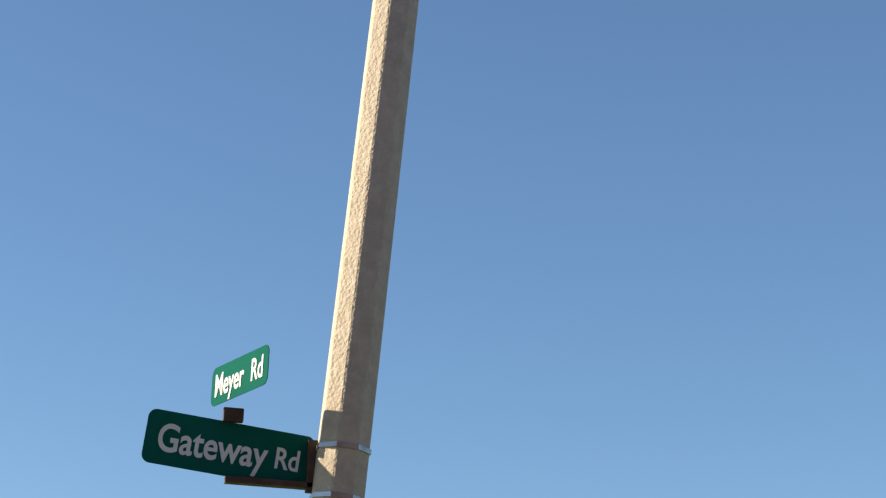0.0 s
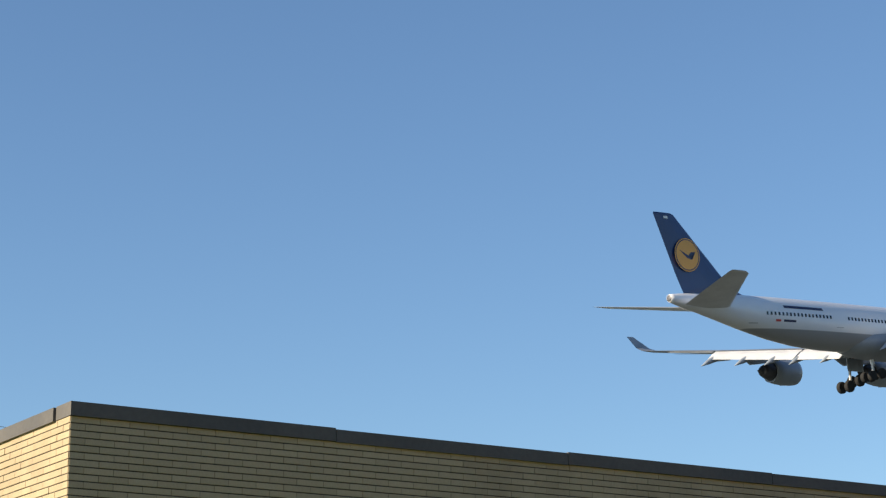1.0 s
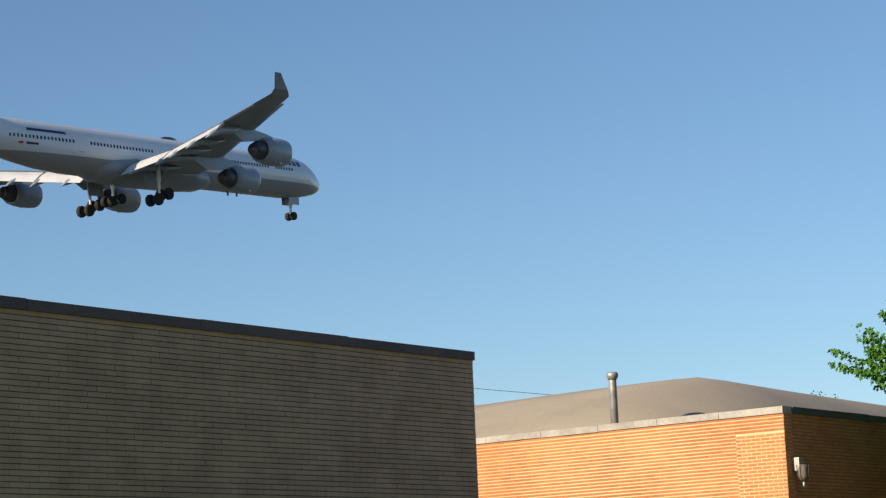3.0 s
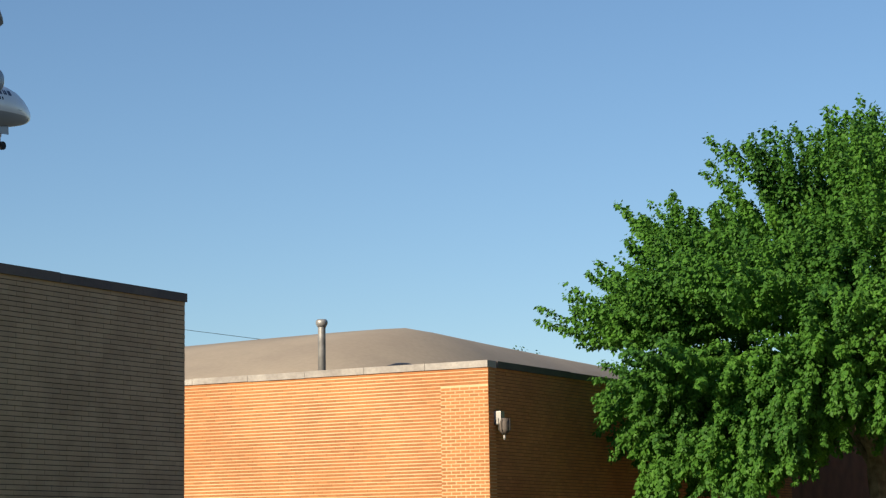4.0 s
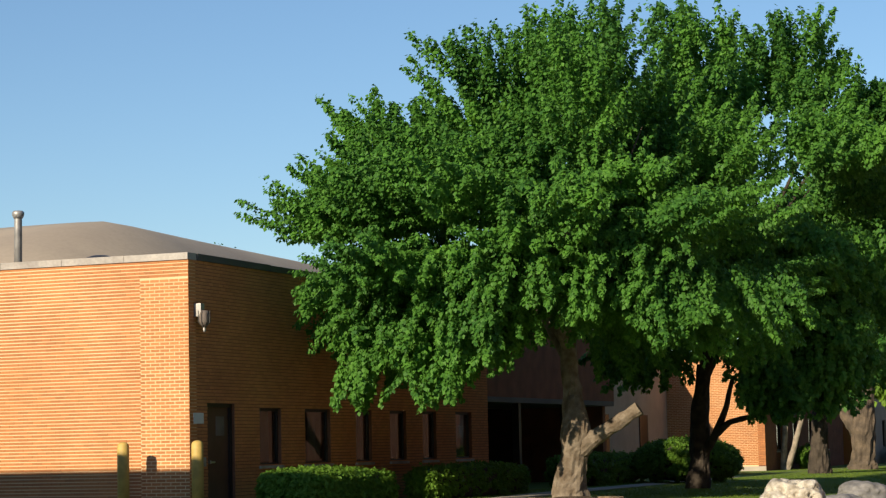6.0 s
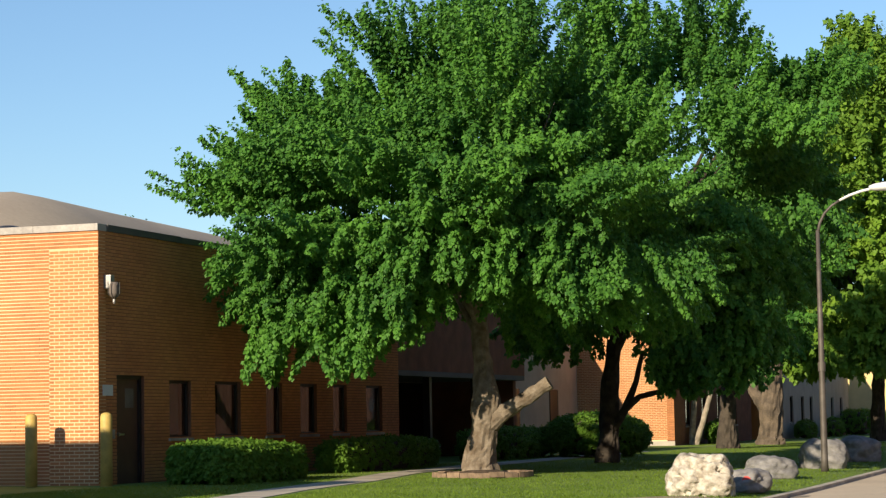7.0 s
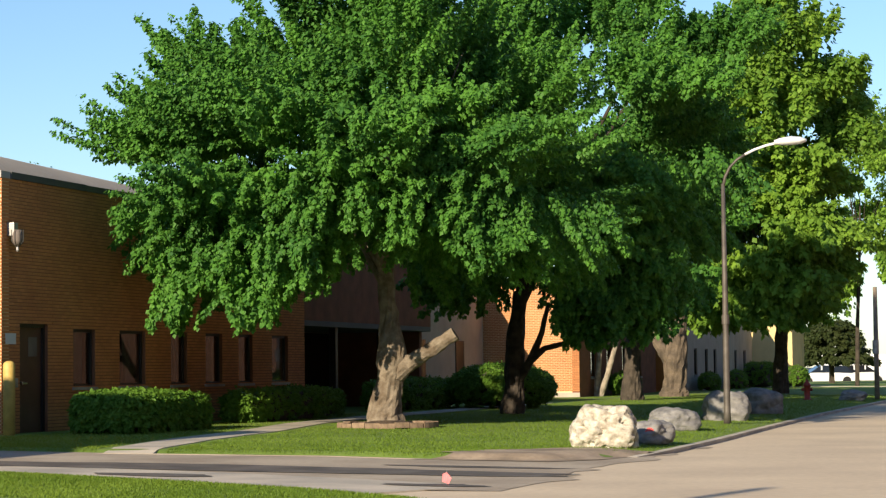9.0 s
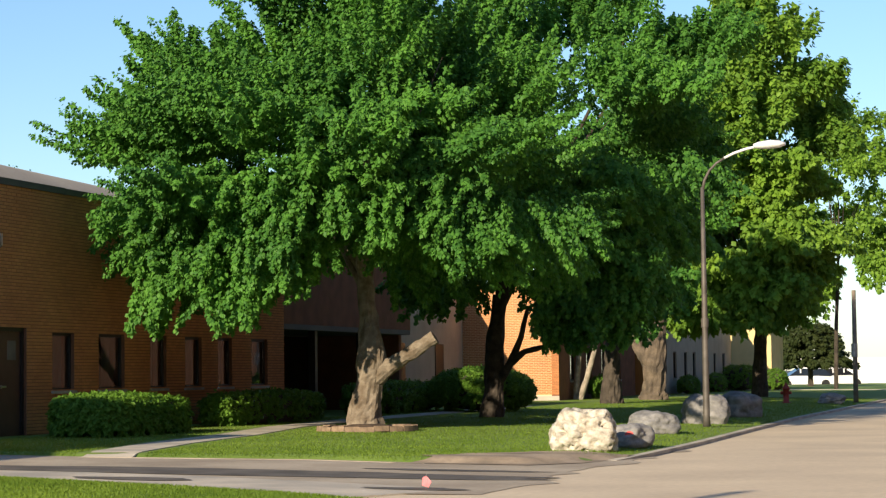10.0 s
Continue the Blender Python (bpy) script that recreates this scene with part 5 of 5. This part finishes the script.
flag = tagged(empty("marker_flag", pose(-7.41, 24.3, 0.0)), "small pink survey marker flag on wire", "marker flag")
bm = bmesh.new()
tube(bm, [(0, 0, 0), (0, 0, 0.2)], [0.003, 0.003], 6)
part("wire", bm, M["band"], flag)
bm = bmesh.new()
rings(bm, [[(x, 0.012 * math.sin(x * 40), z) for x, z in ((-0.055, 0.06), (0.02, 0.03), (0.055, 0.10), (0.0, 0.17), (-0.045, 0.15))], [(x, 0.003 + 0.012 * math.sin(x * 40), z) for x, z in ((-0.055, 0.06), (0.02, 0.03), (0.055, 0.10), (0.0, 0.17), (-0.045, 0.15))]])
part("pennant", bm, M["pink"], flag)


# ---- far car park ----
def car(x, y, turn, length, label):
    c = tagged(empty("car", pose(x, y, -0.05, 0, 0, turn)), label, "car", "parked cars")
    bm = bmesh.new()
    side = [(-0.5, 0.35), (-0.5, 0.75), (-0.46, 0.85), (-0.2, 0.95), (0.2, 0.97), (0.44, 0.86), (0.5, 0.65), (0.5, 0.35)]
    rings(bm, [[(u * length, w, z - (0.03 if abs(w) > 0.8 else 0)) for u, z in side] for w in (-0.88, -0.8, 0.8, 0.88)])
    part("body", bm, M["carwhite"], c)
    bm = bmesh.new()
    rings(bm, [[(u * length, w * (0.78 if z > 1.2 else 0.86), z) for u, z in ((-0.42, 0.9), (-0.3, 1.42), (0.1, 1.48), (0.28, 0.95))] for w in (-1, 1)])
    part("cabin_glass", bm, M["darkglass"], c)
    part("roof", boxed((-0.3 * length, -0.66, 1.43), (0.1 * length, 0.66, 1.5), 0.03), M["carwhite"], c)
    for u in (-0.1, 0.09):
        part("pillar", boxed((u * length - 0.05, -0.83, 0.9), (u * length + 0.05, 0.83, 1.44)), M["carwhite"], c)
    for u in (-0.31, 0.31):
        for w in (-0.8, 0.8):
            bm = bmesh.new()
            wheel(bm, 0, 0, 0, 0.33, 0.22)
            t = part("wheel", bm, M["tyre"], c)
            t.matrix_local = pose(u * length, w, 0.33, 0, 0, 90)
    part("lamp", boxed((0.47 * length, -0.8, 0.68), (0.5 * length, -0.45, 0.8), 0.01), M["lampwhite"], c)
    part("lamp", boxed((0.47 * length, 0.45, 0.68), (0.5 * length, 0.8, 0.8), 0.01), M["lampwhite"], c)


car(-19.7, 160, 200, 4.6, "white parked saloon car facing the street")
car(-17.8, 163, 30, 4.6, "white parked estate car beside another")
tr = tagged(empty("truck_trailer", pose(-15.6, 190, -1.05)), "long white box trailers parked in a row", "trailer")
part("box", boxed((-8, -1.2, 1.1), (8, 1.2, 3.35), 0.04), M["trailer"], tr)
part("chassis", boxed((-7.8, -1.0, 0.8), (7.8, 1.0, 1.1)), M["core"], tr)
for u in (-6.6, -5.4, 5.6):
    bm = bmesh.new()
    wheel(bm, 0, 0, 0, 0.5, 2.2)
    w = part("wheel", bm, M["tyre"], tr)
    w.matrix_local = pose(u, 0, 0.5, 0, 0, 90)
tagged(grid_sheet("car_park", lambda y: (-60.0, 10.0), spread(152, 260, 6), lambda x, y: 0.0 - 0.03 * max(0, y - 155), M["pave"], 10), "pale far car park", "car park", kind="structure")

# overhead wire between distant poles
bm = bmesh.new()
tube(bm, [(-76.0, 3.0, 15.9), (-72.4, 15.3, 15.06), (-70.7, 22.1, 14.7), (-69.3, 26.5, 14.61), (-58.0, 43.5, 11.8), (-44.4, 60.2, 9.3), (-36.0, 72.0, 8.0)], [0.009] * 7, 5)
tagged(part("overhead_wire", bm, M["dark"]), "thin dark overhead wire behind the roofs", "wire")

# ---- bricks, last ----
bricks("brickwork", b1, (X1, Y1, 0), (0, 1, 0), (1, 0, 0), E1 - Y1, 0.4, H1 - 0.13, (0.295, 0.056), 0.0117, M["cream"], 300, 0.004, seed=2)
bricks("brickwork", b1, (X1, Y1, 0), (-1, 0, 0), (0, -1, 0), 10, 2.0, H1 - 0.13, (0.295, 0.056), 0.0117, M["cream"], 0, 0.004, seed=3)
bricks("brickwork", b2, (X2, Y2, 0), (-1, 0, 0), (0, -1, 0), 1.06, 0.1, H2 - 0.5, (0.193, 0.049), 0.0187, M["brick"], 300, 0.02, proud=0.005, seed=4)
bricks("brickwork", b2, (X2, Y2, 0), (-1, 0, 0), (0, -1, 0), 1.06, H2 - 0.5, H2 - 0.13, (0.209, 0.052), 0.0157, M["brick"], 0, 0.004, proud=0.005, seed=8)
bricks("brickwork", b2, (X2 - 1.06, Y2, 0), (-1, 0, 0), (0, -1, 0), 15.0, 0.1, H2 - 0.13, (0.209, 0.0492), 0.0185, M["brick"], 0, 0.004, proud=0.005, seed=9)
bricks("brickwork", b2, (X2, Y2, 0), (0, 1, 0), (1, 0, 0), B2_END - Y2, 0.1, H2 - 0.13, (0.195, 0.055), 0.0127, M["brick"], 0, None, [(a - Y2, b - Y2, z0, z1) for a, b, z0, z1 in holes2], seed=5)
bricks("brickwork", b3, (X2, YB3, 0), (-1, 0, 0), (0, -1, 0), 9.0, 0.4, 5.0, (0.195, 0.055), 0.0127, M["brick"], 0, seed=6)
